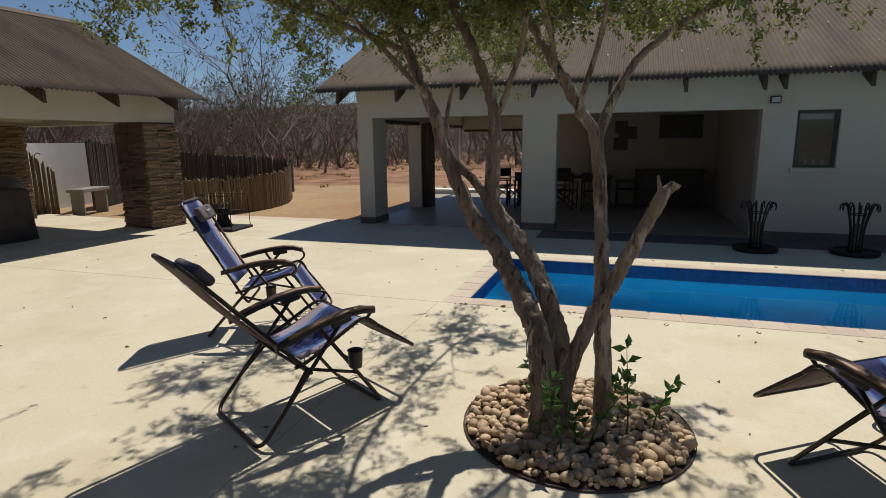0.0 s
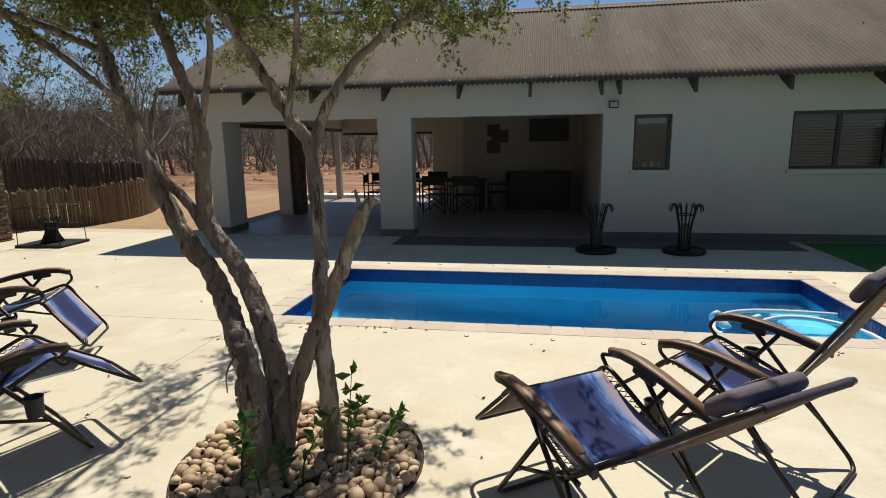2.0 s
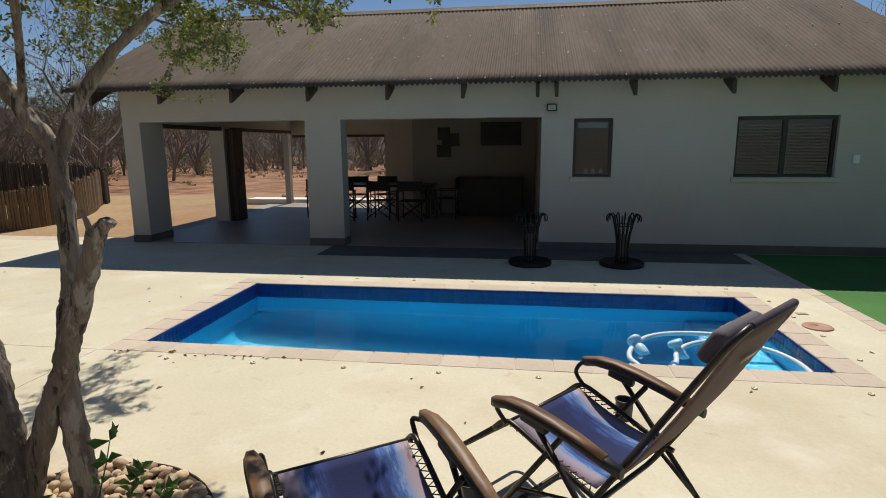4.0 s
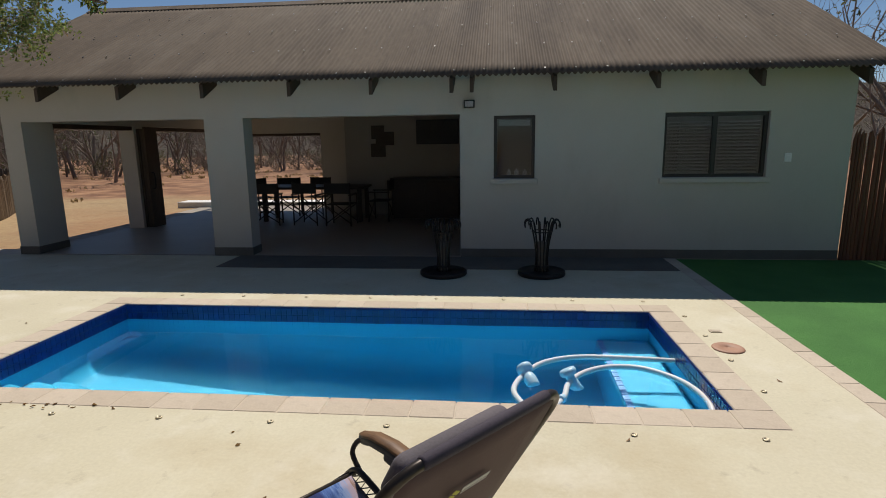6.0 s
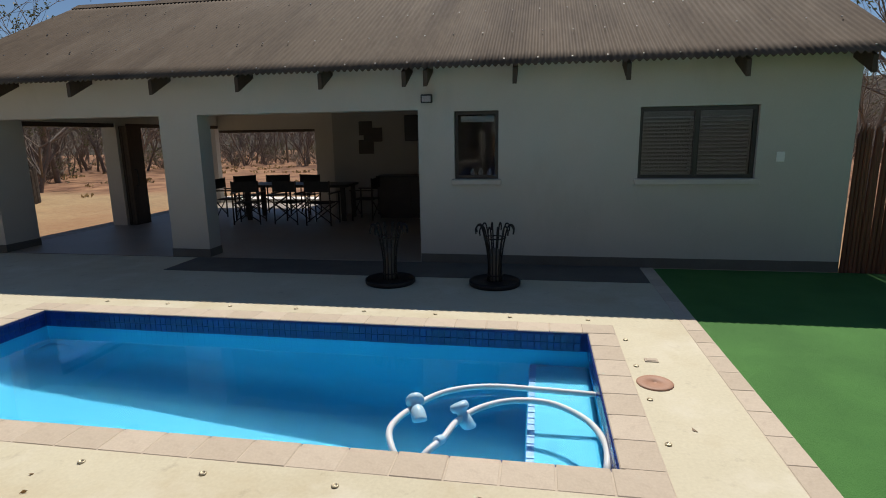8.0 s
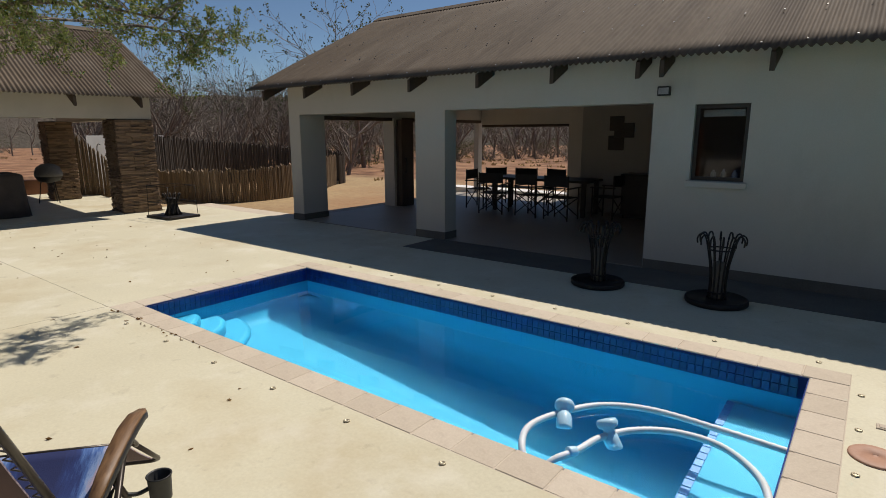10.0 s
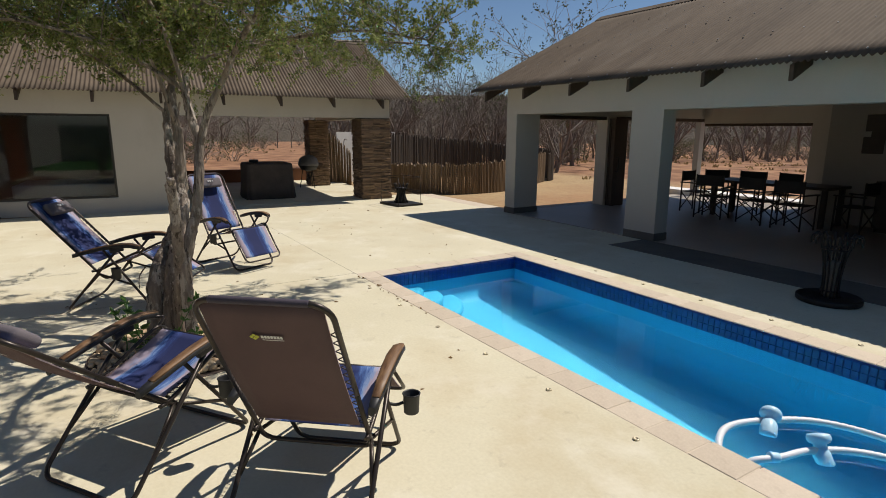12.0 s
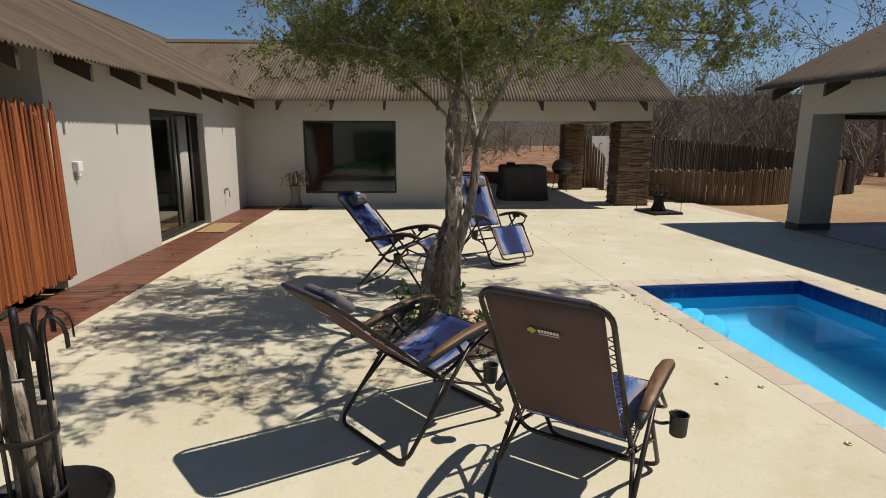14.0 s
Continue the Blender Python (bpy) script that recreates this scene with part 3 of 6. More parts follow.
# timber strip along the bedroom wing: each board
b = bmesh.new()
box(b, -0.05, 11, 0.0, 0.80, -0.1, -0.015, LEFT)
strip = setting("timber_strip", b, PLINTH, "dark bed under the red-brown timber boards", "decking")
b = bmesh.new()
soft_box(b, 0.003, 0.097, 0.0, 0.79, -0.02, 0.012, 0.004, n=1)
me = mesh_of(b, "board", DECKING)
for k in range(110):
    ob = part("board", me, None, strip)
    ob.matrix_world = LEFT @ pose(0.0 + k * 0.1, 0.004, random.uniform(-0.001, 0.001))

# lamps, switch, taps
METAL = material("grey_metal", (0.25, 0.25, 0.25), (0.40, 0.40, 0.40), 0.4, 5, 60, 0.0, metal=0.8)
BLACK = material("black_plastic", (0.012, 0.012, 0.012), (0.03, 0.03, 0.03), 0.5, 5, 60, 0.0)


def floodlight(m):
    ob = thing("floodlight", "small black wall-mounted floodlight", "lamp", m, "floodlights")
    b = bmesh.new()
    soft_box(b, -0.075, 0.075, -0.12, -0.07, -0.055, 0.055, 0.01)
    part("housing", b, BLACK, ob)
    b = bmesh.new()
    soft_box(b, -0.058, 0.058, -0.124, -0.119, -0.038, 0.036, 0.003)
    part("glass_front", b, METAL, ob)
    b = bmesh.new()
    soft_box(b, -0.02, 0.02, -0.07, 0, -0.02, 0.02, 0.004)
    part("bracket", b, BLACK, ob)


floodlight(pose(3.53, FY, 2.19))
floodlight(LEFT @ pose(8.1, -0.62, 2.25, 0, 0, 180))
b = bmesh.new()
soft_box(b, 7.79, 7.88, FY - 0.02, FY, 1.35, 1.47, 0.006)
soft_box(b, 7.81, 7.86, FY - 0.026, FY - 0.018, 1.385, 1.435, 0.004)
tagged(new("switch_box", mesh_of(b, "switch_box", WHITE)), "white weatherproof switch box on the grey wall", "switch")
b = bmesh.new()
tube(b, [(6.88, 0.0, 1.22), (6.88, 0.05, 1.22), (6.88, 0.05, 1.26)], 0.012, 8)
soft_box(b, 6.83, 6.93, 0.0, 0.07, 1.28, 1.40, 0.01)
b.transform(LEFT)
tagged(new("alarm_sensor", mesh_of(b, "alarm_sensor", WHITE)), "small white sensor box on the bedroom wall", "sensor")
b = bmesh.new()
tube(b, [(1.62, 0.0, 0.56), (1.62, 0.09, 0.56), (1.62, 0.1, 0.5), (1.62, 0.1, 0.4)], 0.012, 8)
soft_box(b, 1.56, 1.68, 0.03, 0.06, 0.56, 0.6, 0.008)
b.transform(LEFT)
tagged(new("garden_tap", mesh_of(b, "garden_tap", METAL)), "grey garden tap on the bedroom wall", "tap")

b = bmesh.new()
tube(b, [(7.95, -0.60, 2.2), (7.95, -0.60, 0.1)], 0.012, 8)
b.transform(LEFT)
tagged(new("conduit", mesh_of(b, "conduit", WHITE)), "thin white cable conduit down the bedroom wall", "conduit")

# ridge caps, roof screws
for m, ln in ((pose(-4.35, RIDGE_Y, EAVE + (RIDGE_Y - 10.8) * PITCH), 13.3), (WING @ pose(0.55 - WR, -3.0, 2.45 + WR * PITCH, 0, 0, 90), 13.1), (LEFT @ pose(-3.5, 0.55 - 4.15, 2.45 + 4.15 * 0.52), 15)):
    b = bmesh.new()
    v = [[b.verts.new((x, y, z)) for y, z in ((-0.2, -0.075), (-0.06, 0.0), (0, 0.035), (0.06, 0.0), (0.2, -0.075))] for x in (0, ln)]
    for k in range(4):
        b.faces.new((v[0][k], v[1][k], v[1][k + 1], v[0][k + 1]))
    b.transform(m)
    ob = setting("ridge_cap", b, ROOFING, "folded metal cap along the roof ridge", "roof")
    so = ob.modifiers.new("thickness", "SOLIDIFY")
    so.thickness = 0.004
b = bmesh.new()
for row, run in enumerate((0.12, 1.05, 2.0, 2.95, 3.7)):
    for k in range(33):
        x = -4.26 + k * 0.4 + (row % 2) * 0.05
        box(b, -0.008, 0.008, -0.008, 0.008, 0, 0.012, pose(x, 10.8 + run, EAVE + run * PITCH + 0.02, 26))
tagged(new("roof_screws", mesh_of(b, "roof_screws", material("screw_head", (0.28, 0.27, 0.26), (0.42, 0.41, 0.40), 0.55, 9, 90, 0.0, metal=0.9))), "bright screw heads in rows on the roof sheets", "screws", kind="stuff")


# ---- reclining chairs ----
def stripes():
    """Sling cloth: feathered navy streaks down the middle, pale blue beside them, lilac margins with a rust edge."""
    m = material("striped_sling", (0.30, 0.25, 0.30), (0.40, 0.34, 0.39), 0.9, 6, 220, 0.3, spec=0.2)
    n, l = m.node_tree.nodes, m.node_tree.links
    co, sep, ab, ramp, mix = n.new("ShaderNodeTexCoord"), n.new("ShaderNodeSeparateXYZ"), n.new("ShaderNodeMath"), n.new("ShaderNodeValToRGB"), n.new("ShaderNodeMix")
    mp, streak, wob = n.new("ShaderNodeMapping"), n.new("ShaderNodeTexNoise"), n.new("ShaderNodeMath")
    ab.operation, wob.operation = "ABSOLUTE", "MULTIPLY_ADD"
    mp.inputs["Scale"].default_value = (3.0, 16.0, 3.0)
    streak.inputs["Scale"].default_value, streak.inputs["Detail"].default_value, streak.inputs["Roughness"].default_value = 1.6, 5.0, 0.7
    l.new(co.outputs["Object"], mp.inputs["Vector"])
    l.new(mp.outputs[0], streak.inputs["Vector"])
    l.new(co.outputs["Object"], sep.inputs[0])
    l.new(sep.outputs[1], ab.inputs[0])
    wob.inputs[1].default_value = 0.22
    l.new(streak.outputs["Fac"], wob.inputs[0])
    l.new(ab.outputs[0], wob.inputs[2])
    l.new(wob.outputs[0], ramp.inputs[0])
    e = ramp.color_ramp.elements
    e[0].position, e[0].color = 0.165, (0.012, 0.022, 0.085, 1)
    e[1].position, e[1].color = 0.375, (0.33, 0.27, 0.32, 1)
    for pos, c in ((0.215, (0.016, 0.036, 0.14)), (0.25, (0.06, 0.13, 0.33)), (0.275, (0.20, 0.29, 0.48)), (0.30, (0.33, 0.28, 0.34)), (0.345, (0.34, 0.28, 0.33)), (0.357, (0.24, 0.14, 0.09))):
        e.new(pos).color = (*c, 1)
    base = n["Principled BSDF"].inputs["Base Color"]
    mix.data_type, mix.blend_type = "RGBA", "MIX"
    mix.inputs["Factor"].default_value = 0.96
    l.new(base.links[0].from_socket, mix.inputs["A"])
    l.new(ramp.outputs[0], mix.inputs["B"])
    l.new(mix.outputs["Result"], base)
    return m


SLING = stripes()
SLINGBACK = material("brown_sling_back", (0.070, 0.039, 0.040), (0.104, 0.060, 0.059), 0.75, 5, 220, 0.3)
PILLOW = material("pillow_cloth", (0.10, 0.088, 0.095), (0.15, 0.13, 0.14), 0.85, 5, 150, 0.4)
BRONZE = material("bronze_tube", (0.030, 0.024, 0.020), (0.06, 0.048, 0.040), 0.35, 6, 60, 0.0, metal=0.5)
ARMWOOD = material("armrest_wood", (0.075, 0.036, 0.016), (0.33, 0.19, 0.09), 0.5, 14, 70, 0.15, stretch=(0.12, 1, 1))
HEM = material("hem_cloth", (0.045, 0.036, 0.048), (0.075, 0.062, 0.080), 0.85, 6, 200, 0.3)
CORD = material("lacing_cord", (0.05, 0.045, 0.045), (0.09, 0.08, 0.08), 0.7, 6, 90, 0.1)
LOGO = material("lime_print", (0.45, 0.45, 0.05), (0.52, 0.52, 0.08), 0.7, 6, 60, 0.0)
INK = material("white_print", (0.6, 0.58, 0.55), (0.7, 0.68, 0.65), 0.7, 6, 60, 0.0)


def sling(name, a, c, half, sag, parent, label=""):
    """A stretched sheet between profile points a and c (x, z), sagging a little, striped above and plain below."""
    b = bmesh.new()
    nx, ny = 12, 8
    a, c = Vector((a[0], 0, a[1])), Vector((c[0], 0, c[1]))
    d = (c - a).normalized()
    nrm = Vector((0, 1, 0)).cross(d)
    if nrm.z > 0:
        nrm = -nrm
    layers = []
    for off in (0.0, 0.005):
        layers.append([[b.verts.new(a + (c - a) * (i / nx) + Vector((0, half * (2 * j / ny - 1), 0)) + nrm * (off + sag * math.sin(math.pi * i / nx) * (1 - 0.5 * (2 * j / ny - 1) ** 2))) for j in range(ny + 1)] for i in range(nx + 1)])
    for k, g in enumerate(layers):
        for i in range(nx):
            for j in range(ny):
                q = (g[i][j], g[i + 1][j], g[i + 1][j + 1], g[i][j + 1])
                f = b.faces.new(q if k == 0 else q[::-1])
                f.smooth, f.material_index = True, k
    t, u = layers
    for i in range(nx):
        b.faces.new((t[i][0], u[i][0], u[i + 1][0], t[i + 1][0]))
        b.faces.new((t[i][ny], t[i + 1][ny], u[i + 1][ny], u[i][ny]))
    for j in range(ny):
        b.faces.new((t[0][j], t[0][j + 1], u[0][j + 1], u[0][j]))
        b.faces.new((t[nx][j], u[nx][j], u[nx][j + 1], t[nx][j + 1]))
    ob = part(name, b, SLING, parent, label)
    ob.data.materials.append(SLINGBACK)
    return ob


def round_u(p, q, half, r=0.07):
    """Points of a U: up one side from p to q (x, z), across, and down the other, with rounded corners."""
    p, q = Vector((p[0], 0, p[1])), Vector((q[0], 0, q[1]))
    d = (q - p).normalized()
    Y = Vector((0, 1, 0))
    pts = [p - Y * half]
    for s in (-1, 1):
        arc = []
        for k in range(6):
            t = math.pi / 2 * k / 5
            arc.append(q - d * r * (1 - math.sin(t)) + Y * s * (half - r * (1 - math.cos(t))))
        pts += arc if s < 0 else arc[::-1]
    return pts + [p + Y * half]


def recliner(x, y, heading, lean, foot, label, raised=0.0):
    ob = thing("reclining_chair", label, "chair", pose(x, y, 0.0, 0, 0, heading), "reclining chairs round the tree")
    hip = Vector((-0.02, 0.40 + 0.25 * raised))
    knee = Vector((0.43 + 0.15 * raised, 0.52 + raised))
    la, fo = radians(lean), radians(foot)
    top = hip + 0.85 * Vector((-math.sin(la), math.cos(la)))
    end = knee + 0.47 * Vector((math.cos(fo), -math.sin(fo)))
    up = (top - hip).normalized()
    sling("backrest", hip + up * 0.06, top - up * 0.015, 0.238, 0.03, ob, "striped sling, brown behind")
    sling("seat", hip + Vector((0.02, 0.01)), knee - Vector((0.02, 0.0)), 0.238, 0.035, ob)
    fd = (end - knee).normalized()
    sling("footrest", knee + fd * 0.01, end - fd * 0.06, 0.238, 0.012, ob)
    mid = hip + up * 0.3
    b = bmesh.new()
    tube(b, round_u(mid, top, 0.265, 0.085) + round_u(mid, hip - up * 0.13, 0.265, 0.06)[::-1], 0.0118, 8)
    part("back_frame", b, BRONZE, ob)
    b = bmesh.new()
    tube(b, [(top.x, v, top.y) for v in (-0.19, -0.185, 0.185, 0.19)], [0.012, 0.0145, 0.0145, 0.012], 10)
    part("hem", b, HEM, ob, "dark blue-brown hem sleeve over the top bar")
    b = bmesh.new()
    for s in (-1, 1):
        tube(b, curve_points([(hip.x - 0.03, s * 0.265, hip.y - 0.02), (hip.x + 0.08, s * 0.265, hip.y + 0.01), (knee.x - 0.08, s * 0.265, knee.y - 0.005), (knee.x, s * 0.265, knee.y), (knee.x + fd.x * 0.08, s * 0.265, knee.y + fd.y * 0.08)], 5), 0.0115, 8)
    tube(b, [(knee.x, -0.265, knee.y - 0.012), (knee.x, 0.265, knee.y - 0.012)], 0.010, 8)
    part("seat_frame", b, BRONZE, ob)
    b = bmesh.new()
    tube(b, round_u(knee + fd * 0.02, end, 0.262, 0.06), 0.0105, 8)
    part("footrest_frame", b, BRONZE, ob)
    # armrests run from the back frame forward; the crossed legs hang from them
    rear, front = hip + up * 0.20, Vector((0.42 + 0.1 * raised, 0.655 + 0.25 * raised))

    def arm_at(t):
        return rear.lerp(front, t) + Vector((0, 0.022 * math.sin(math.pi * min(1.0, max(0.0, t)))))

    hang_f, hang_r = arm_at(0.70) - Vector((0, 0.02)), arm_at(0.42) - Vector((0, 0.02))
    rear_foot, front_foot = Vector((-0.30, 0.0135)), Vector((0.52, 0.0135))
    b = bmesh.new()
    tube(b, [(hang_f.x, -0.312, hang_f.y)] + round_u(rear_foot.lerp(hang_f, 0.45), rear_foot, 0.312, 0.07) + [(hang_f.x, 0.312, hang_f.y)], 0.012, 8)
    part("rear_leg", b, BRONZE, ob)
    b = bmesh.new()
    tube(b, [(hang_r.x, -0.290, hang_r.y)] + round_u(front_foot.lerp(hang_r, 0.5), front_foot, 0.290, 0.07) + [(hang_r.x, 0.290, hang_r.y)], 0.012, 8)
    part("front_leg", b, BRONZE, ob)
    low_back, on_front, on_rear = hip - up * 0.06, front_foot.lerp(hang_r, 0.42), rear_foot.lerp(hang_f, 0.30)
    tip = arm_at(0.93)
    for s in (-1, 1):
        b = bmesh.new()
        tube(b, curve_points([(tip.x, s * 0.312, tip.y - 0.02), (tip.x + 0.06, s * 0.298, tip.y - 0.035), (knee.x + 0.03, s * 0.280, knee.y + 0.05), (knee.x - 0.02, s * 0.275, knee.y)], 4), 0.010, 8)
        part("strut", b, BRONZE, ob)
        b = bmesh.new()
        tube(b, [(low_back.x, s * 0.268, low_back.y), (on_front.x, s * 0.288, on_front.y)], 0.010, 8)
        part("strut", b, BRONZE, ob)
        b = bmesh.new()
        tube(b, [(low_back.x, s * 0.270, low_back.y), (on_rear.x, s * 0.308, on_rear.y)], 0.010, 8)
        part("strut", b, BRONZE, ob)
    lift = math.atan2(front.y - rear.y, front.x - rear.x)
    for s in (-1, 1):
        st = []
        for t, w in ((-0.04, 0.016), (0.08, 0.022), (0.28, 0.029), (0.5, 0.033), (0.72, 0.035), (0.9, 0.032), (1.0, 0.026), (1.05, 0.016)):
            c = arm_at(t) - Vector((0, 0.035 * max(0.0, t - 0.85) / 0.2))
            st.append((c, w))
        b = bmesh.new()
        rings = []
        for c, w in st:
            rings.append([b.verts.new((c.x, s * 0.318 + dy * w, c.y + dz * 0.017)) for dy, dz in ((-1, -0.6), (-1, 0.5), (-0.7, 1), (0.7, 1), (1, 0.5), (1, -0.6), (0.6, -1.2), (-0.6, -1.2))])
        for g, h in zip(rings, rings[1:]):
            for k in range(8):
                b.faces.new((g[k], g[(k + 1) % 8], h[(k + 1) % 8], h[k])).smooth = True
        b.faces.new(rings[0][::-1])
        b.faces.new(rings[-1])
        arm = part("armrest", b, BLACK, ob)
        b = bmesh.new()
        rings = []
        for c, w in st[1:]:
            rings.append([b.verts.new((c.x, s * 0.318 + dy * w * 0.9, c.y + 0.017 + dz)) for dy, dz in ((-1, -0.006), (-0.85, 0.004), (0.85, 0.004), (1, -0.006))])
        for g, h in zip(rings, rings[1:]):
            for k in range(4):
                b.faces.new((g[k], g[(k + 1) % 4], h[(k + 1) % 4], h[k])).smooth = True
        b.faces.new(rings[0][::-1])
        b.faces.new(rings[-1])
        part("armrest_top", b, ARMWOOD, arm, "brown wood-grain armrest top")
        c = arm_at(0.66) - Vector((0, 0.035))
        b = bmesh.new()
        soft_box(b, -0.065, 0.065, -0.016, 0.016, -0.024, 0.02, 0.010, pose(c.x, s * 0.312, c.y, 0, -math.degrees(lift), 0))
        part("locking_block", b, BLACK, ob, "black moulded recline lock under the armrest")
    for s in (-1, 1):
        for a, c, name in ((hip + up * 0.06, top - up * 0.14, "back_lacing"), (hip + Vector((0.03, 0.01)), knee, "seat_lacing")):
            b = bmesh.new()
            n = 26
            tube(b, [(a.x + (c.x - a.x) * k / n, s * (0.232 if k % 2 else 0.268), a.y + (c.y - a.y) * k / n) for k in range(n + 1)], 0.0032, 5)
            part(name, b, CORD, ob)
    # head pillow, a soft roll in front of the sling
    b = bmesh.new()
    soft_box(b, -0.030, 0.028, -0.17, 0.17, -0.065, 0.065, 0.027, n=4)
    c = hip + up * 0.70
    b.transform(pose(c.x + 0.05 * math.cos(la), 0, c.y + 0.05 * math.sin(la), 0, -lean, 0))
    for f in b.faces:
        f.smooth = True
    pil = part("head_pillow", b, PILLOW, ob, "grey-brown padded head pillow")
    b = bmesh.new()
    for k in range(3):
        box(b, 0.0355, 0.037, -0.045 + k * 0.032, -0.022 + k * 0.032, 0.0, 0.02)
    b.transform(pose(c.x + 0.05 * math.cos(la), 0, c.y + 0.05 * math.sin(la), 0, -lean, 0))
    part("pillow_print", b, INK, pil)
    # print on the back
    frame_m = pose(hip.x + up.x * 0.685, 0, hip.y + up.y * 0.685, 0, -lean, 0)
    b = bmesh.new()
    for yy, zz in ((0.085, 0.0), (0.070, 0.014), (0.070, -0.012), (0.055, 0.002)):
        box(b, -0.0005, 0.0005, -0.006, 0.006, -0.006, 0.006, frame_m @ pose(-0.031, yy * 0.75, zz * 0.75, 45))
    part("back_print", b, LOGO, ob, "small lime printed mark")
    b = bmesh.new()
    for k in range(7):
        box(b, -0.0005, 0.0005, -0.0055, 0.004, -0.007, 0.008, frame_m @ pose(-0.031, 0.022 - k * 0.0125, 0.002))
    box(b, -0.0005, 0.0005, -0.06, 0.024, -0.016, -0.013, frame_m @ pose(-0.0305, 0, 0))
    part("back_print", b, INK, ob, "small white printed bars")
    # cup holder on a bent arm from the front leg
    c = front_foot.lerp(hang_r, 0.66)
    b = bmesh.new()
    lathe(b, [(0.034, -0.05), (0.038, -0.045), (0.042, 0.048), (0.046, 0.052), (0.042, 0.055), (0.038, 0.048), (0.034, -0.038), (0.004, -0.038)], 20, pose(c.x + 0.02, -0.405, c.y))
    tube(b, curve_points([(c.x, -0.288, c.y), (c.x + 0.01, -0.33, c.y - 0.01), (c.x + 0.02, -0.364, c.y)], 3), 0.008, 6)
    part("cup_holder", b, BLACK, ob, "black plastic cup holder")
    return ob


recliner(-1.74, 5.19, 25, 29, 55, "blue striped reclining chair set upright beyond the tree")
recliner(-0.49, 3.84, 60, 42, 36, "blue striped reclining chair tipped back beside the tree", 0.05)
recliner(3.58, 4.515, 140, 30.5, 40, "blue striped reclining chair with brown back facing the pool")
recliner(2.77, 3.82, 125, 50, 42, "blue striped reclining chair leaning far back by the stones", 0.05)

# ---- the courtyard tree ----
BARK = material("peeling_bark", (0.085, 0.062, 0.046), (0.40, 0.33, 0.262), 0.92, 9, 34, 1.0, stretch=(1, 1, 0.2), depth=0.03)
stain(BARK, (0.54, 0.47, 0.39), 11.0, 0.54, 0.60, 0.75, (1, 1, 0.35), 2.0)
stain(BARK, (0.030, 0.020, 0.014), 26.0, 0.57, 0.63, 0.85, (1, 1, 0.13), 6.0)


def leafy(name, dark, light):
    m = material(name, dark, light, 0.5, 3, 20, 0.0)
    n, l = m.node_tree.nodes, m.node_tree.links
    g, ramp, mix = n.new("ShaderNodeNewGeometry"), n.new("ShaderNodeValToRGB"), n.new("ShaderNodeMix")
    ramp.color_ramp.elements[0].color, ramp.color_ramp.elements[1].color = (*dark, 1), (*light, 1)
    l.new(g.outputs["Random Per Island"], ramp.inputs[0])
    b = n["Principled BSDF"]
    l.new(ramp.outputs[0], b.inputs["Base Color"])
    tr, add = n.new("ShaderNodeBsdfTranslucent"), n.new("ShaderNodeMixShader")
    add.inputs[0].default_value = 0.45
    l.new(ramp.outputs[0], tr.inputs[0])
    l.new(b.outputs[0], add.inputs[1])
    l.new(tr.outputs[0], add.inputs[2])
    l.new(add.outputs[0], n["Material Output"].inputs[0])
    return m


LEAF = leafy("small_leaf", (0.085, 0.125, 0.028), (0.30, 0.32, 0.10))
DRYLEAF = leafy("dry_leaf", (0.16, 0.085, 0.03), (0.30, 0.19, 0.08))
SUCCULENT = leafy("broad_leaf", (0.05, 0.12, 0.03), (0.14, 0.26, 0.07))

rng = random.Random(7)


def rand_dir(r):
    while True:
        v = Vector((r.uniform(-1, 1), r.uniform(-1, 1), r.uniform(-1, 1)))
        if 0.05 < v.length < 1:
            return v.normalized()


def leaves_mesh(name, spots, mat, size, r):
    """Pointed leaflets, each a small folded kite."""
    verts, faces = [], []
    for p, d in spots:
        s = size * r.uniform(0.6, 1.25)
        side = d.cross(rand_dir(r))
        if side.length < 1e-3:
            continue
        side.normalize()
        up = side.cross(d) * 0.25
        k = len(verts)
        verts += [p, p + d * s * 0.5 + side * s * 0.24 + up * s, p + d * s, p + d * s * 0.5 - side * s * 0.24 + up * s]
        faces += [(k, k + 1, k + 2), (k, k + 2, k + 3)]
    me = bpy.data.meshes.new(name)
    me.from_pydata([tuple(v) for v in verts], [], faces)
    me.materials.append(mat)
    return me


tree = thing("courtyard_tree", "multi-stemmed tree with peeling bark and small green leaves", "tree", pose(0, 0, 0))


def limb(b, pts, r0, r1, n=10, rough=0.10):
    line = curve_points(pts, 12 if r0 > 0.04 else 7)
    k = len(line) - 1
    line = [p + (rand_dir(rng) * r0 * rough if 0 < i < k else Vector()) for i, p in enumerate(line)]
    tube(b, line, [(r0 + (r1 - r0) * i / k) * rng.uniform(0.95, 1.05) for i in range(k + 1)], n)
    for v in b.verts:
        # furrows and flakes run along the stem
        q = v.co
        deep = noise.noise(Vector((q.x * 26, q.y * 26, q.z * 5))) + 0.6 * noise.noise(Vector((q.x * 60, q.y * 60, q.z * 16)))
        near = min(line, key=lambda c: (c - q).length_squared)
        out = q - near
        if out.length > 1e-4:
            v.co = q + out.normalized() * r0 * 0.20 * deep
    return line


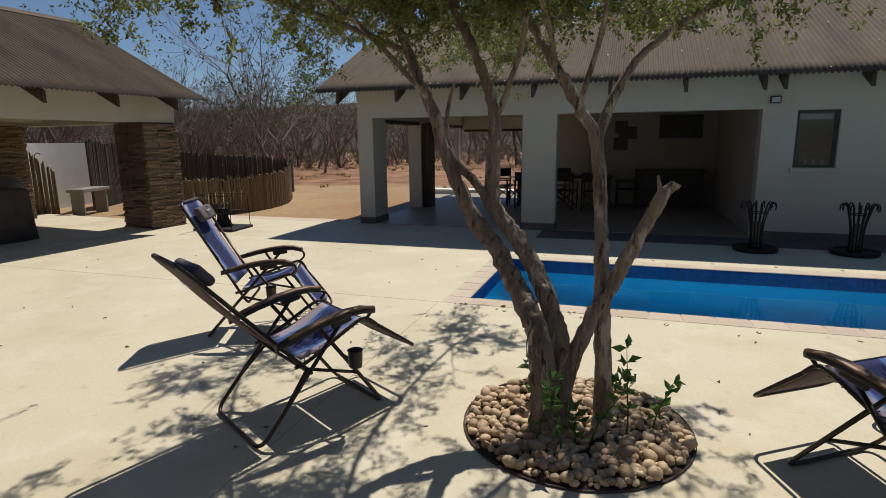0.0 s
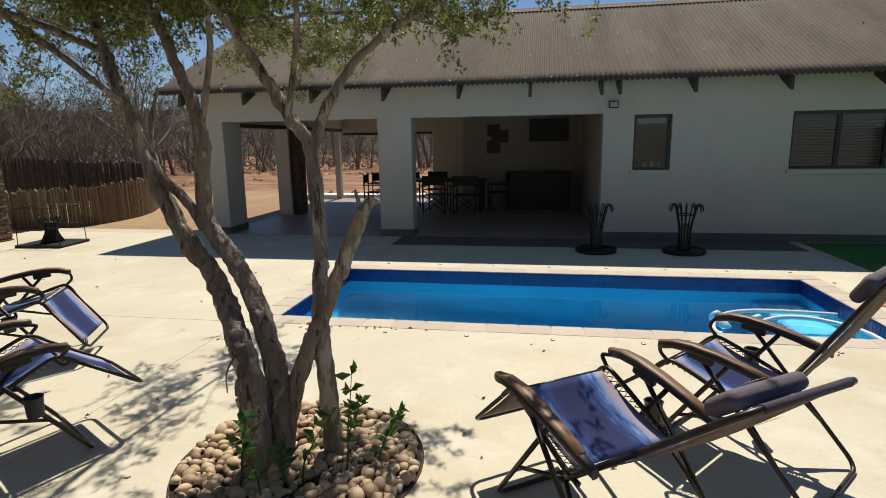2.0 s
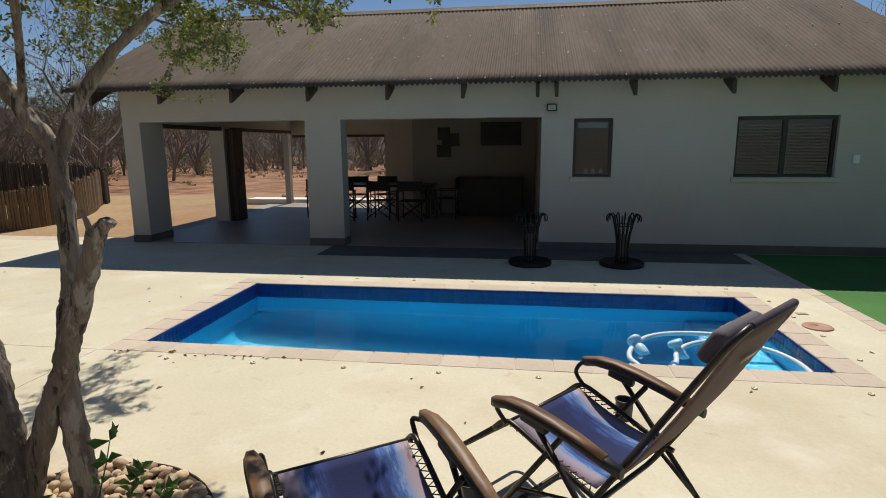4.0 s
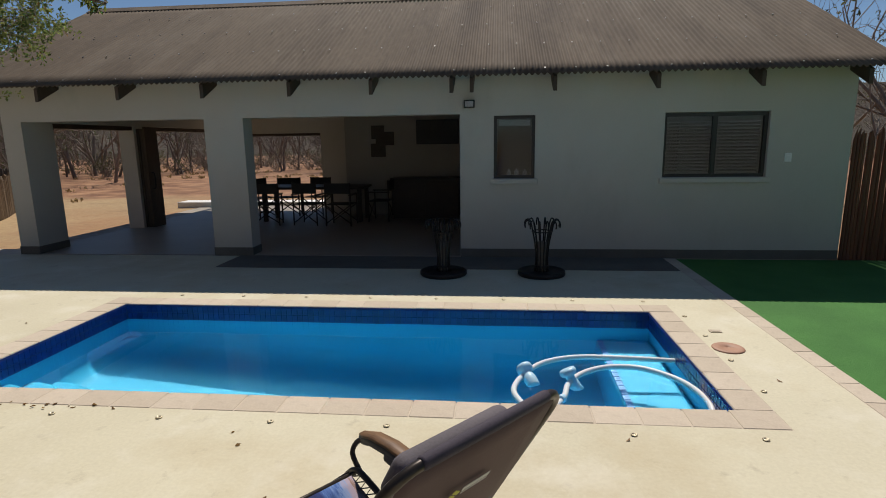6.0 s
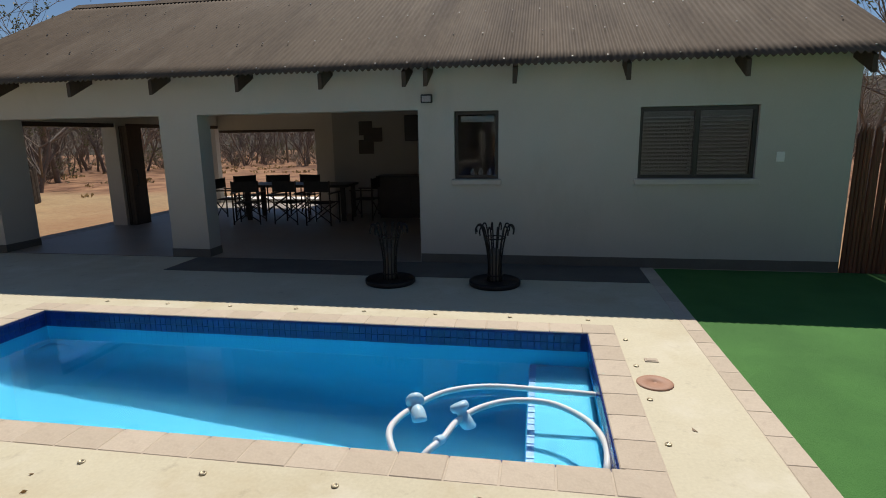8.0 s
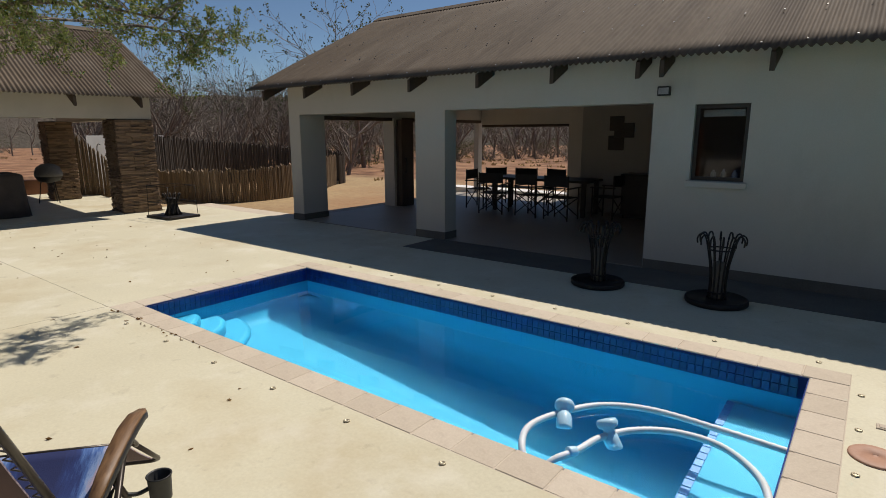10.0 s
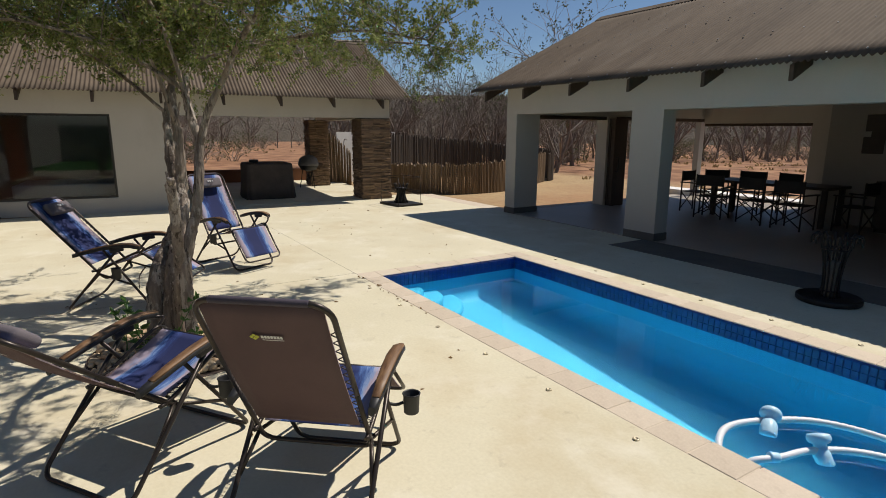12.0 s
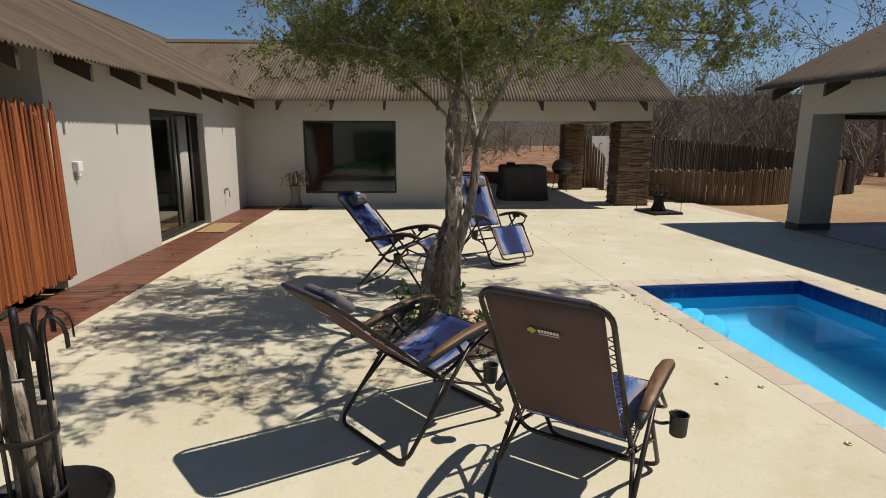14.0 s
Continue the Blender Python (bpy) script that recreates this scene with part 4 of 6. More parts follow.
STEMS = (
    ("trunk", ((1.02, 4.06, -0.06), (1.03, 4.09, 0.25), (0.99, 4.12, 0.55), (0.87, 4.22, 0.75), (0.73, 4.33, 0.95), (0.53, 4.36, 1.22), (0.40, 4.37, 1.5), (0.28, 4.38, 1.83), (0.10, 4.48, 2.18), (-0.12, 4.6, 2.55), (-0.5, 4.7, 3.0)), 0.092, 0.016),
    ("trunk", ((1.11, 4.13, -0.06), (1.11, 4.19, 0.3), (1.07, 4.23, 0.6), (0.94, 4.32, 0.87), (0.79, 4.38, 1.08), (0.66, 4.40, 1.28), (0.67, 4.41, 1.6), (0.66, 4.40, 1.8), (0.58, 4.40, 2.05), (0.40, 4.48, 2.4), (0.15, 4.6, 2.8), (0.05, 4.7, 3.2)), 0.078, 0.016),
    ("trunk", ((1.35, 4.30, -0.06), (1.34, 4.30, 0.35), (1.315, 4.30, 0.70), (1.30, 4.36, 0.95), (1.29, 4.42, 1.15), (1.24, 4.48, 1.61), (1.14, 4.46, 1.8), (1.01, 4.45, 2.02), (0.85, 4.52, 2.28), (0.68, 4.65, 2.65), (0.55, 4.8, 3.2)), 0.062, 0.018),
    ("trunk", ((1.10, 4.22, -0.06), (1.15, 4.24, 0.3), (1.25, 4.26, 0.60), (1.32, 4.26, 0.75), (1.42, 4.25, 0.95), (1.52, 4.24, 1.18), (1.60, 4.22, 1.36)), 0.056, 0.040),
    ("branch", ((0.30, 4.38, 1.76), (0.42, 4.37, 1.52), (0.58, 4.37, 1.36), (0.66, 4.38, 1.22)), 0.028, 0.036),
    ("branch", ((1.24, 4.48, 1.61), (1.33, 4.56, 1.88), (1.49, 4.66, 2.12), (1.78, 4.72, 2.32), (2.2, 4.8, 2.5), (2.7, 4.95, 2.5)), 0.036, 0.013),
    ("branch", ((1.585, 4.22, 1.33), (1.565, 4.20, 1.44)), 0.018, 0.007),
    ("branch", ((1.59, 4.22, 1.34), (1.66, 4.22, 1.40)), 0.034, 0.028),
    ("branch", ((0.47, 4.37, 1.42), (0.39, 4.40, 1.62), (0.37, 4.44, 1.80), (0.40, 4.48, 1.96)), 0.020, 0.010),
    ("branch", ((0.98, 4.05, 0.66), (0.95, 4.0, 0.58), (0.95, 3.99, 0.48)), 0.008, 0.003),
    ("branch", ((0.40, 4.48, 2.38), (0.2, 5.2, 2.55), (0.15, 6.0, 2.62), (0.2, 6.9, 2.66), (0.3, 7.5, 2.6)), 0.022, 0.008),
    ("branch", ((0.10, 4.48, 2.16), (-0.6, 4.3, 2.45), (-1.3, 4.2, 2.6), (-1.9, 4.3, 2.6)), 0.024, 0.008),
    ("branch", ((0.85, 4.52, 2.26), (1.0, 5.2, 2.45), (1.4, 5.7, 2.52), (1.9, 6.1, 2.42)), 0.022, 0.008),
    ("branch", ((1.01, 4.45, 2.02), (0.98, 4.0, 2.3), (0.9, 3.4, 2.45), (0.75, 2.8, 2.4)), 0.020, 0.008),
    ("branch", ((0.15, 4.6, 2.78), (-0.1, 4.0, 2.85), (-0.3, 3.4, 2.75), (-0.4, 2.8, 2.6)), 0.018, 0.008),
    ("branch", ((0.28, 4.38, 1.86), (0.0, 4.0, 2.25), (-0.3, 3.6, 2.5), (-0.55, 3.2, 2.55)), 0.020, 0.008),
    ("branch", ((-0.12, 4.6, 2.55), (-0.6, 5.2, 2.6), (-1.0, 5.8, 2.6), (-1.3, 6.3, 2.55)), 0.020, 0.008),
    ("branch", ((1.14, 4.46, 1.80), (1.28, 4.32, 2.35), (1.22, 4.12, 2.85), (1.0, 3.9, 3.25)), 0.020, 0.008),
    ("branch", ((0.67, 4.41, 1.72), (0.88, 4.22, 2.3), (0.72, 3.95, 2.8), (0.5, 3.7, 3.15)), 0.020, 0.008),
    ("branch", ((1.78, 4.72, 2.32), (2.0, 4.2, 2.6), (2.2, 3.8, 2.85), (2.3, 3.4, 2.95)), 0.015, 0.007),
)
twig_lines, spots, dry = [], [], []
for name, pts, r0, r1 in STEMS:
    b = bmesh.new()
    line = limb(b, pts, r0 * 0.84, r1 * 0.85, 22 if r0 > 0.03 else 10, 0.12 if r0 < 0.04 else 0.06)
    part(name, b, BARK, tree)
    if r1 < 0.02 and pts[-1][2] > 2.2:
        twig_lines.append(line)


def sprout(b, p, d, length, r, level):
    """Side shoots, finer at each level, with leaflets along the last two."""
    pts = [p]
    steps = 5
    for k in range(steps):
        d = (d + rand_dir(rng) * 0.33 + Vector((0, 0, -0.02 if level else 0.05))).normalized()
        p = p + d * length / steps
        pts.append(p)
    tube(b, pts, [r * (1 - 0.7 * k / steps) for k in range(steps + 1)], 5 if level == 0 else 3, cap=False)
    if level < 2:
        for k in range(4 if level == 0 else 3):
            i = rng.randint(1, steps)
            sprout(b, pts[i], (d * 0.5 + rand_dir(rng)).normalized(), length * rng.uniform(0.4, 0.62), r * 0.5, level + 1)
    if level >= 1:
        for i in range(1, steps + 1):
            for k in range(5 if level == 2 else 3):
                v = rand_dir(rng)
                q = pts[i - 1].lerp(pts[i], rng.random()) + v * 0.012
                (dry if rng.random() < 0.05 else spots).append((q, (v + d * 0.5).normalized()))


b = bmesh.new()
for line in twig_lines:
    n = len(line)
    for i in range(int(n * 0.36), n):
        if line[i].z < 2.26:
            continue
        for k in range(2 if i > n * 0.6 and i % 3 == 0 else 1):
            side = rand_dir(rng)
            side.z = side.z * 0.55 + 0.10
            if line[i].z < 2.6:
                side.z = abs(side.z) + 0.12
            sprout(b, line[i], side.normalized(), rng.uniform(0.35, 0.75), 0.006, 0)
tagged(part("twig_spray", b, BARK, tree), kind="stuff")
part("crown", leaves_mesh("crown", spots, LEAF, 0.032, rng), LEAF, tree, "small green leaves in loose sprays")
part("dry_leaves", leaves_mesh("dry_leaves", dry, DRYLEAF, 0.028, rng), DRYLEAF, tree, "a few dry brown leaves")

# stone bed: steel ring, soil and pebbles
BX, BY, BR = 1.20, 4.22, 0.64
b = bmesh.new()
lathe(b, [(BR, -0.05), (BR, 0.012), (BR + 0.007, 0.012), (BR + 0.007, -0.05)], 48, pose(BX, BY, 0))
b.faces.ensure_lookup_table()
bmesh.ops.delete(b, geom=[f for f in b.faces if len(f.verts) > 4], context="FACES")
tagged(new("bed_edging", mesh_of(b, "bed_edging", TIMBER)), "thin dark edging ring round the stone bed", "edging")
b = bmesh.new()
lathe(b, [(BR - 0.001, -0.03), (BR - 0.002, 0.004), (0.3, 0.012), (0.02, 0.014)], 40, pose(BX, BY, 0))
setting("soil", b, material("dark_soil", (0.05, 0.035, 0.025), (0.10, 0.07, 0.05), 0.95, 6, 60, 0.6), "dark soil of the round tree bed", "soil")
PEBBLE = material("river_pebble", (0.19, 0.115, 0.060), (0.62, 0.47, 0.29), 0.6, 9, 60, 0.2, spread=0.55)
shapes = []
for k in range(6):
    b = bmesh.new()
    bmesh.ops.create_icosphere(b, subdivisions=2, radius=1)
    for v in b.verts:
        v.co = Vector((v.co.x * 1.25, v.co.y * 0.95, v.co.z * 0.72)) * (1 + 0.16 * noise.noise(v.co * 1.3 + Vector((k * 3.1, 0, 0))))
    for f in b.faces:
        f.smooth = True
    shapes.append(mesh_of(b, "pebble", PEBBLE))
bed = thing("pebble_bed", "rounded tan and brown river pebbles filling the tree bed", "pebbles", pose(BX, BY, 0))
placed = []
tries = 0
while len(placed) < 290 and tries < 9000:
    tries += 1
    a, rr = rng.uniform(0, 2 * math.pi), (BR - 0.03) * math.sqrt(rng.random())
    s = rng.uniform(0.021, 0.040)
    x, y = rr * math.cos(a), rr * math.sin(a)
    if any((x - px) ** 2 + (y - py) ** 2 < (0.72 * (s + ps)) ** 2 for px, py, ps in placed):
        continue
    placed.append((x, y, s))
    ob = part("pebble", shapes[len(placed) % 6], None, bed)
    ob.matrix_basis = pose(x, y, 0.012 + s * 0.55, rng.uniform(-25, 25), rng.uniform(-25, 25), rng.uniform(0, 360)) @ Matrix.Scale(s, 4)

small_stones = []
while len(small_stones) < 620:
    a, rr, k = rng.uniform(0, 2 * math.pi), (BR - 0.022) * math.sqrt(rng.random()), rng.uniform(0.012, 0.023)
    small_stones.append((shapes[len(small_stones) % 6], pose(rr * math.cos(a), rr * math.sin(a), 0.010 + k * 0.5, rng.uniform(-25, 25), rng.uniform(-25, 25), rng.uniform(0, 360)) @ Matrix.Scale(k, 4)))

# broad-leaved shoots at the foot of the tree
for k, (x, y, h) in enumerate(((1.02, 3.92, 0.42), (1.30, 4.0, 0.50), (1.48, 4.12, 0.50), (1.62, 4.2, 0.32), (1.16, 3.85, 0.34), (1.36, 4.45, 0.24), (0.95, 4.4, 0.30), (1.22, 3.98, 0.22))):
    pl = thing("shoot", "young green shoot with broad leaves among the pebbles", "plant", pose(x, y, 0.01), "shoots in the stone bed")
    b = bmesh.new()
    line = [Vector((0, 0, 0))]
    d = Vector((rng.uniform(-0.3, 0.3), rng.uniform(-0.3, 0.3), 1)).normalized()
    for i in range(6):
        d = (d + rand_dir(rng) * 0.16).normalized()
        line.append(line[-1] + d * h / 6)
    tube(b, line, [0.006 - 0.0007 * i for i in range(7)], 6)
    part("stem", b, SUCCULENT, pl)
    sp = []
    for i in range(2, 7):
        for j in range(5 if i > 4 else 3):
            v = rand_dir(rng)
            v.z = abs(v.z) * 0.7
            sp.append((line[i], v.normalized()))
    part("leaves", leaves_mesh("leaves", sp, SUCCULENT, 0.075, rng), SUCCULENT, pl)

# fallen leaves on the court
sp = []
for k in range(120):
    x, y = rng.uniform(-6.5, 6.1), rng.uniform(1.0, 9.0)
    if PX0 - 0.3 < x < PX1 + 0.3 and PY0 - 0.25 < y < PY1 + 0.3:
        continue
    v = rand_dir(rng)
    v.z = rng.uniform(0.0, 0.12)
    sp.append((Vector((x, y, 0.005)), v.normalized()))
for k in range(22):
    v = rand_dir(rng)
    v.z = rng.uniform(0.0, 0.1)
    sp.append((Vector((rng.gauss(0.75, 0.4), rng.gauss(6.36, 0.04), 0.006)), v.normalized()))
for k in range(85):
    v = rand_dir(rng)
    v.z = 0.05
    sp.append((LEFT @ Vector((rng.uniform(1, 6.5), rng.uniform(0.1, 0.7), 0.018)), v.normalized()))
tagged(new("fallen_leaves", leaves_mesh("fallen_leaves", sp, DRYLEAF, 0.040, rng)), "dry brown leaves scattered over the court", "leaves", kind="stuff")


# ---- iron basket stands ----
IRON = material("black_iron", (0.010, 0.009, 0.009), (0.03, 0.026, 0.024), 0.55, 6, 60, 0.1, metal=0.4)


def iron_stand(x, y, turn, label, big=1.0):
    ob = thing("iron_stand", label, "plant stand", pose(x, y, 0, 0, 0, turn), "iron basket stands")
    b = bmesh.new()
    w = 0.30 if big == 1.0 else 0.21
    lathe(b, [(w - 0.01, 0.0), (w, 0.015), (w, 0.055), (w - 0.015, 0.062), (w - 0.02, 0.05), (0.03, 0.05)], 28)
    part("base_tray", b, IRON, ob)
    for k in range(12):
        a = 2 * math.pi * k / 12
        c, s = math.cos(a), math.sin(a)
        b = bmesh.new()
        pr = [(0.085, 0.05), (0.075, 0.2), (0.09, 0.4), (0.125, 0.58), (0.145, 0.66), (0.17, 0.705), (0.205, 0.70), (0.225, 0.66), (0.22, 0.61)]
        tube(b, curve_points([(r * c, r * s, z * big) for r, z in pr], 4), 0.009, 6)
        part("hooked_rod", b, IRON, ob)
    for z, r in ((0.12, 0.085), (0.56, 0.125)):
        b = bmesh.new()
        tube(b, [(r * math.cos(2 * math.pi * k / 24), r * math.sin(2 * math.pi * k / 24), z * big) for k in range(25)], 0.008, 6)
        part("ring", b, IRON, ob)
    b = bmesh.new()
    lathe(b, [(0.05, 0.05), (0.065, 0.07), (0.07, 0.30 * big), (0.06, 0.42 * big), (0.01, 0.44 * big)], 16)
    part("pot", b, PLINTH, ob, "dark pot inside the rods")


iron_stand(3.24, 10.18, 0, "black iron hooked-rod stand on a round tray by the lodge wall")
iron_stand(4.49, 10.22, 15, "black iron hooked-rod stand on a round tray by the lodge wall")


def log_stand(x, y, turn):
    """Flat bars hooked over at the top, held by two bands on a round tray, with split logs inside."""
    ob = thing("log_stand", "black iron firewood stand of hooked flat bars holding split logs", "log stand", pose(x, y, 0, 0, 0, turn))
    b = bmesh.new()
    lathe(b, [(0.285, 0.0), (0.30, 0.015), (0.30, 0.05), (0.288, 0.056), (0.282, 0.03), (0.03, 0.028)], 36)
    part("base_tray", b, IRON, ob)
    for k in range(9):
        a = 2 * math.pi * k / 9
        c, s = math.cos(a), math.sin(a)
        b = bmesh.new()
        prev = None
        for r, z in [(0.105, 0.03), (0.105, 0.3), (0.108, 0.62), (0.112, 0.86), (0.119, 0.905), (0.134, 0.935), (0.155, 0.947), (0.185, 0.935), (0.208, 0.905), (0.219, 0.86), (0.219, 0.80)]:
            cur = [b.verts.new((r * c - w * s, r * s + w * c, z)) for w in (-0.014, 0.014)]
            if prev:
                b.faces.new((prev[0], prev[1], cur[1], cur[0])).smooth = True
            prev = cur
        bar = part("hooked_bar", b, IRON, ob)
        so = bar.modifiers.new("thickness", "SOLIDIFY")
        so.thickness, so.offset = 0.005, 0.0
    for z in (0.10, 0.40):
        b = bmesh.new()
        lathe(b, [(0.110, z - 0.014), (0.117, z - 0.014), (0.117, z + 0.014), (0.110, z + 0.014), (0.110, z - 0.014)], 32)
        b.faces.ensure_lookup_table()
        bmesh.ops.delete(b, geom=[f for f in b.faces if len(f.verts) > 4], context="FACES")
        part("band", b, IRON, ob)
    for k, (u, v, h, tx, ty) in enumerate(((0.03, 0.02, 0.62, 4, -3), (-0.045, 0.03, 0.50, -3, 4), (0.0, -0.05, 0.74, -4, -5))):
        r = random.Random(k + 3)
        b = bmesh.new()
        tube(b, [(r.uniform(-0.006, 0.006), r.uniform(-0.006, 0.006), z * h / 6) for z in range(7)], [0.042 * r.uniform(0.9, 1.1) for z in range(7)], 9)
        log = tagged(new("log", mesh_of(b, "log", BARK)), "split dry firewood log standing in the iron stand", "firewood", "logs in the stand")
        log.matrix_world = pose(x + u, y + v, 0.029, tx, ty, 40 * k)


log_stand(3.35, 2.07, 8)


# ---- stone pillars ----
def stone_pillar(m, w, d, h, label, seed):
    r = random.Random(seed)
    ob = thing("stone_pillar", label, "pillar", m, "stone pillars")
    b = bmesh.new()
    box(b, 0.03, w - 0.03, 0.03, d - 0.03, 0, h)
    part("core", b, PLINTH, ob)
    meshes = []
    for k in range(8):
        b = bmesh.new()
        ln, hh = r.uniform(0.14, 0.32), r.uniform(0.024, 0.04)
        t = box(b, 0, ln, -0.035, 0.05, 0, hh)
        for v in b.verts:
            v.co += Vector((r.uniform(-0.012, 0.012), r.uniform(-0.012, 0.012), r.uniform(-0.004, 0.004)))
        meshes.append((ln, hh, mesh_of(b, "stone", SLATE)))
    count = 0
    loose = bmesh.new()
    for side, (ln, org, rot) in enumerate(((d, (w, 0, 0), 90), (w, (0, 0, 0), 0), (w, (w, d, 0), 180), (d, (0, d, 0), -90))):
        z = 0.0
        while z < h - 0.03:
            u, hh = -0.02 - r.uniform(0, 0.02), r.uniform(0.020, 0.036)
            while u < ln - 0.03:
                l0, h0, me = meshes[r.randrange(8)]
                cut = min(l0, ln + 0.02 - u)
                mm = pose(*org, 0, 0, rot) @ pose(u, r.uniform(-0.022, 0.016), z) @ Matrix.Diagonal((cut / l0, 1, hh / h0, 1))
                if side < 2 and count < 290:
                    s = part("stone", me, None, ob)
                    s.matrix_basis = mm
                    count += 1
                else:
                    k = len(loose.verts)
                    loose.from_mesh(me)
                    loose.verts.ensure_lookup_table()
                    for v in loose.verts[k:]:
                        v.co = mm @ v.co
                u += cut + 0.004
            z += hh + 0.003
    part("stonework", loose, SLATE, ob)
    return ob


stone_pillar(WING @ pose(-0.72, 8.98, 0.0), 0.72, 0.70, 2.02, "square pillar of stacked brown ledge stone at the patio corner", 3)
stone_pillar(WING @ pose(-4.5, 8.62, 0.0), 0.6, 0.52, 2.02, "square pillar of stacked brown ledge stone at the patio back", 4)


# ---- pole fences ----
def pole_fence(label, pts, heights, mat, dia, jag=0.05):
    ob = thing("pole_fence", label, "fence", pose(0, 0, 0))
    r = random.Random(len(pts))
    line = curve_points(pts, 24)
    shapes_ = []
    for k in range(7):
        b = bmesh.new()
        tube(b, [(r.uniform(-0.012, 0.012), r.uniform(-0.012, 0.012), z) for z in (0, 0.4, 0.8, 1.0)], [0.5, 0.47, 0.46, 0.42], 7)
        shapes_.append(mesh_of(b, "pole", mat))
    walked, i, n, rest = 0.0, 0, 0, bmesh.new()
    total = sum((q - p).length for p, q in zip(line, line[1:]))
    for p, q in zip(line, line[1:]):
        seg = (q - p).length
        while walked <= seg:
            pos = p.lerp(q, walked / seg)
            f = min(1.0, i / total)
            h = heights[0] + (heights[1] - heights[0]) * f + r.uniform(-jag, jag)
            dd = dia * r.uniform(0.8, 1.15)
            m = Matrix.Translation((pos.x, pos.y, pos.z)) @ pose(0, 0, 0, r.uniform(-0.8, 0.8), r.uniform(-0.8, 0.8), r.uniform(0, 360)) @ Matrix.Diagonal((dd, dd, h, 1))
            if n < 290:
                s = part("pole", shapes_[n % 7], None, ob)
                s.matrix_basis = m
            else:
                k = len(rest.verts)
                rest.from_mesh(shapes_[n % 7])
                rest.verts.ensure_lookup_table()
                for v in rest.verts[k:]:
                    v.co = m @ v.co
            n += 1
            walked += dd * 0.93
            i += dd * 0.93
        walked -= seg
    if len(rest.verts):
        part("more_poles", rest, mat, ob)
    else:
        rest.free()
    return ob


pole_fence("curved fence of upright weathered poles beyond the patio", [(-10.2, 11.78, -0.06), (-8.7, 11.76, -0.06), (-7.7, 12.15, -0.06), (-7.32, 13.1, -0.06), (-7.5, 14.35, -0.06), (-8.2, 15.75, -0.06), (-9.1, 17.05, -0.06), (-9.45, 17.6, -0.06)], (0.76, 1.02), POLES, 0.066)
pole_fence("taller fence of grey weathered poles behind the enclosure", [(-11.6, 12.0, -0.06), (-12.6, 14.0, -0.06), (-12.8, 16.2, -0.06), (-12.2, 18.0, -0.06), (-11.0, 18.7, -0.06), (-9.9, 18.4, -0.06), (-9.45, 17.75, -0.06)], (1.76, 0.98), GREYPOLES, 0.07)
pole_fence("red-brown stained pole screen against the bedroom wing", [(-0.66, 0.30, 0.17), (0.4, 0.25, 0.16), (0.9, 0.23, 0.15), (1.35, 0.21, 0.14)], (1.80, 1.82), REDPOLE, 0.042)
pole_fence("tall dark stained pole fence beside the lodge", [(8.68, 11.32, -0.06), (9.5, 11.32, -0.06), (11.0, 11.32, -0.06), (14.0, 11.32, -0.06)], (1.78, 1.78), material("dark_stained_pole", (0.10, 0.035, 0.018), (0.20, 0.075, 0.038), 0.6, 5, 40, 0.4, spread=0.5, stretch=(1, 1, 0.12)), 0.055, 0.008)
b = bmesh.new()
box(b, 14.0, 14.2, -1.5, 11.3, -0.05, 1.9)
box(b, 4.0, 14.0, -1.7, -1.5, -0.05, 2.0)
setting("boundary_wall", b, PLASTER, "plain plastered garden wall closing the lawn")


# ---- patio things ----
CHARCOAL = material("charcoal_cloth", (0.065, 0.053, 0.045), (0.115, 0.095, 0.080), 0.9, 4, 150, 0.4)
counter = thing("covered_table", "dark charcoal cloth cover over a table on the patio", "table", WING @ pose(-2.25, 6.30, 0.012))
b = bmesh.new()
ring_n, levels = 48, ((0.0, 0.035), (0.25, 0.018), (0.55, 0.006), (0.80, 0.0), (0.86, -0.012), (0.88, -0.05))
rows_ = []
for z, out in levels:
    row = []
    for k in range(ring_n):
        a = 2 * math.pi * k / ring_n
        c_, s_ = math.cos(a), math.sin(a)
        u = 0.63 * math.copysign(abs(c_) ** 0.22, c_)
        v = 0.58 * math.copysign(abs(s_) ** 0.22, s_)
        fold = out * (1 + 0.9 * math.sin(a * 11)) if out > 0 else out
        row.append(b.verts.new((0.65 + u + fold * c_, 0.58 + v + fold * s_, z)))
    rows_.append(row)
for g, h in zip(rows_, rows_[1:]):
    for k in range(ring_n):
        b.faces.new((g[k], g[(k + 1) % ring_n], h[(k + 1) % ring_n], h[k])).smooth = True
b.faces.new(rows_[-1])
b.faces.new(rows_[0][::-1])
part("cover", b, CHARCOAL, counter)
b = bmesh.new()
soft_box(b, 0, 0.22, 0, 0.16, 0, 0.07, 0.015, WING @ pose(-1.9, 6.5, 0.893, 0, 0, 20))
tagged(new("storage_box", mesh_of(b, "storage_box", BLACK)), "small black box lying on the covered table", "box")
grill = thing("kettle_grill", "covered black kettle grill on thin legs", "grill", WING @ pose(-3.45, 8.42, 0.012))
b = bmesh.new()
lathe(b, [(0.05, 0.50), (0.22, 0.54), (0.28, 0.64), (0.285, 0.70), (0.27, 0.71)], 24)
part("bowl", b, BLACK, grill)
b = bmesh.new()
lathe(b, [(0.295, 0.66), (0.30, 0.74), (0.25, 0.88), (0.14, 0.96), (0.02, 0.98)], 24)
part("cover", b, material("grey_cover", (0.10, 0.10, 0.10), (0.2, 0.2, 0.2), 0.8, 6, 60, 0.3), grill, "grey weather cover")
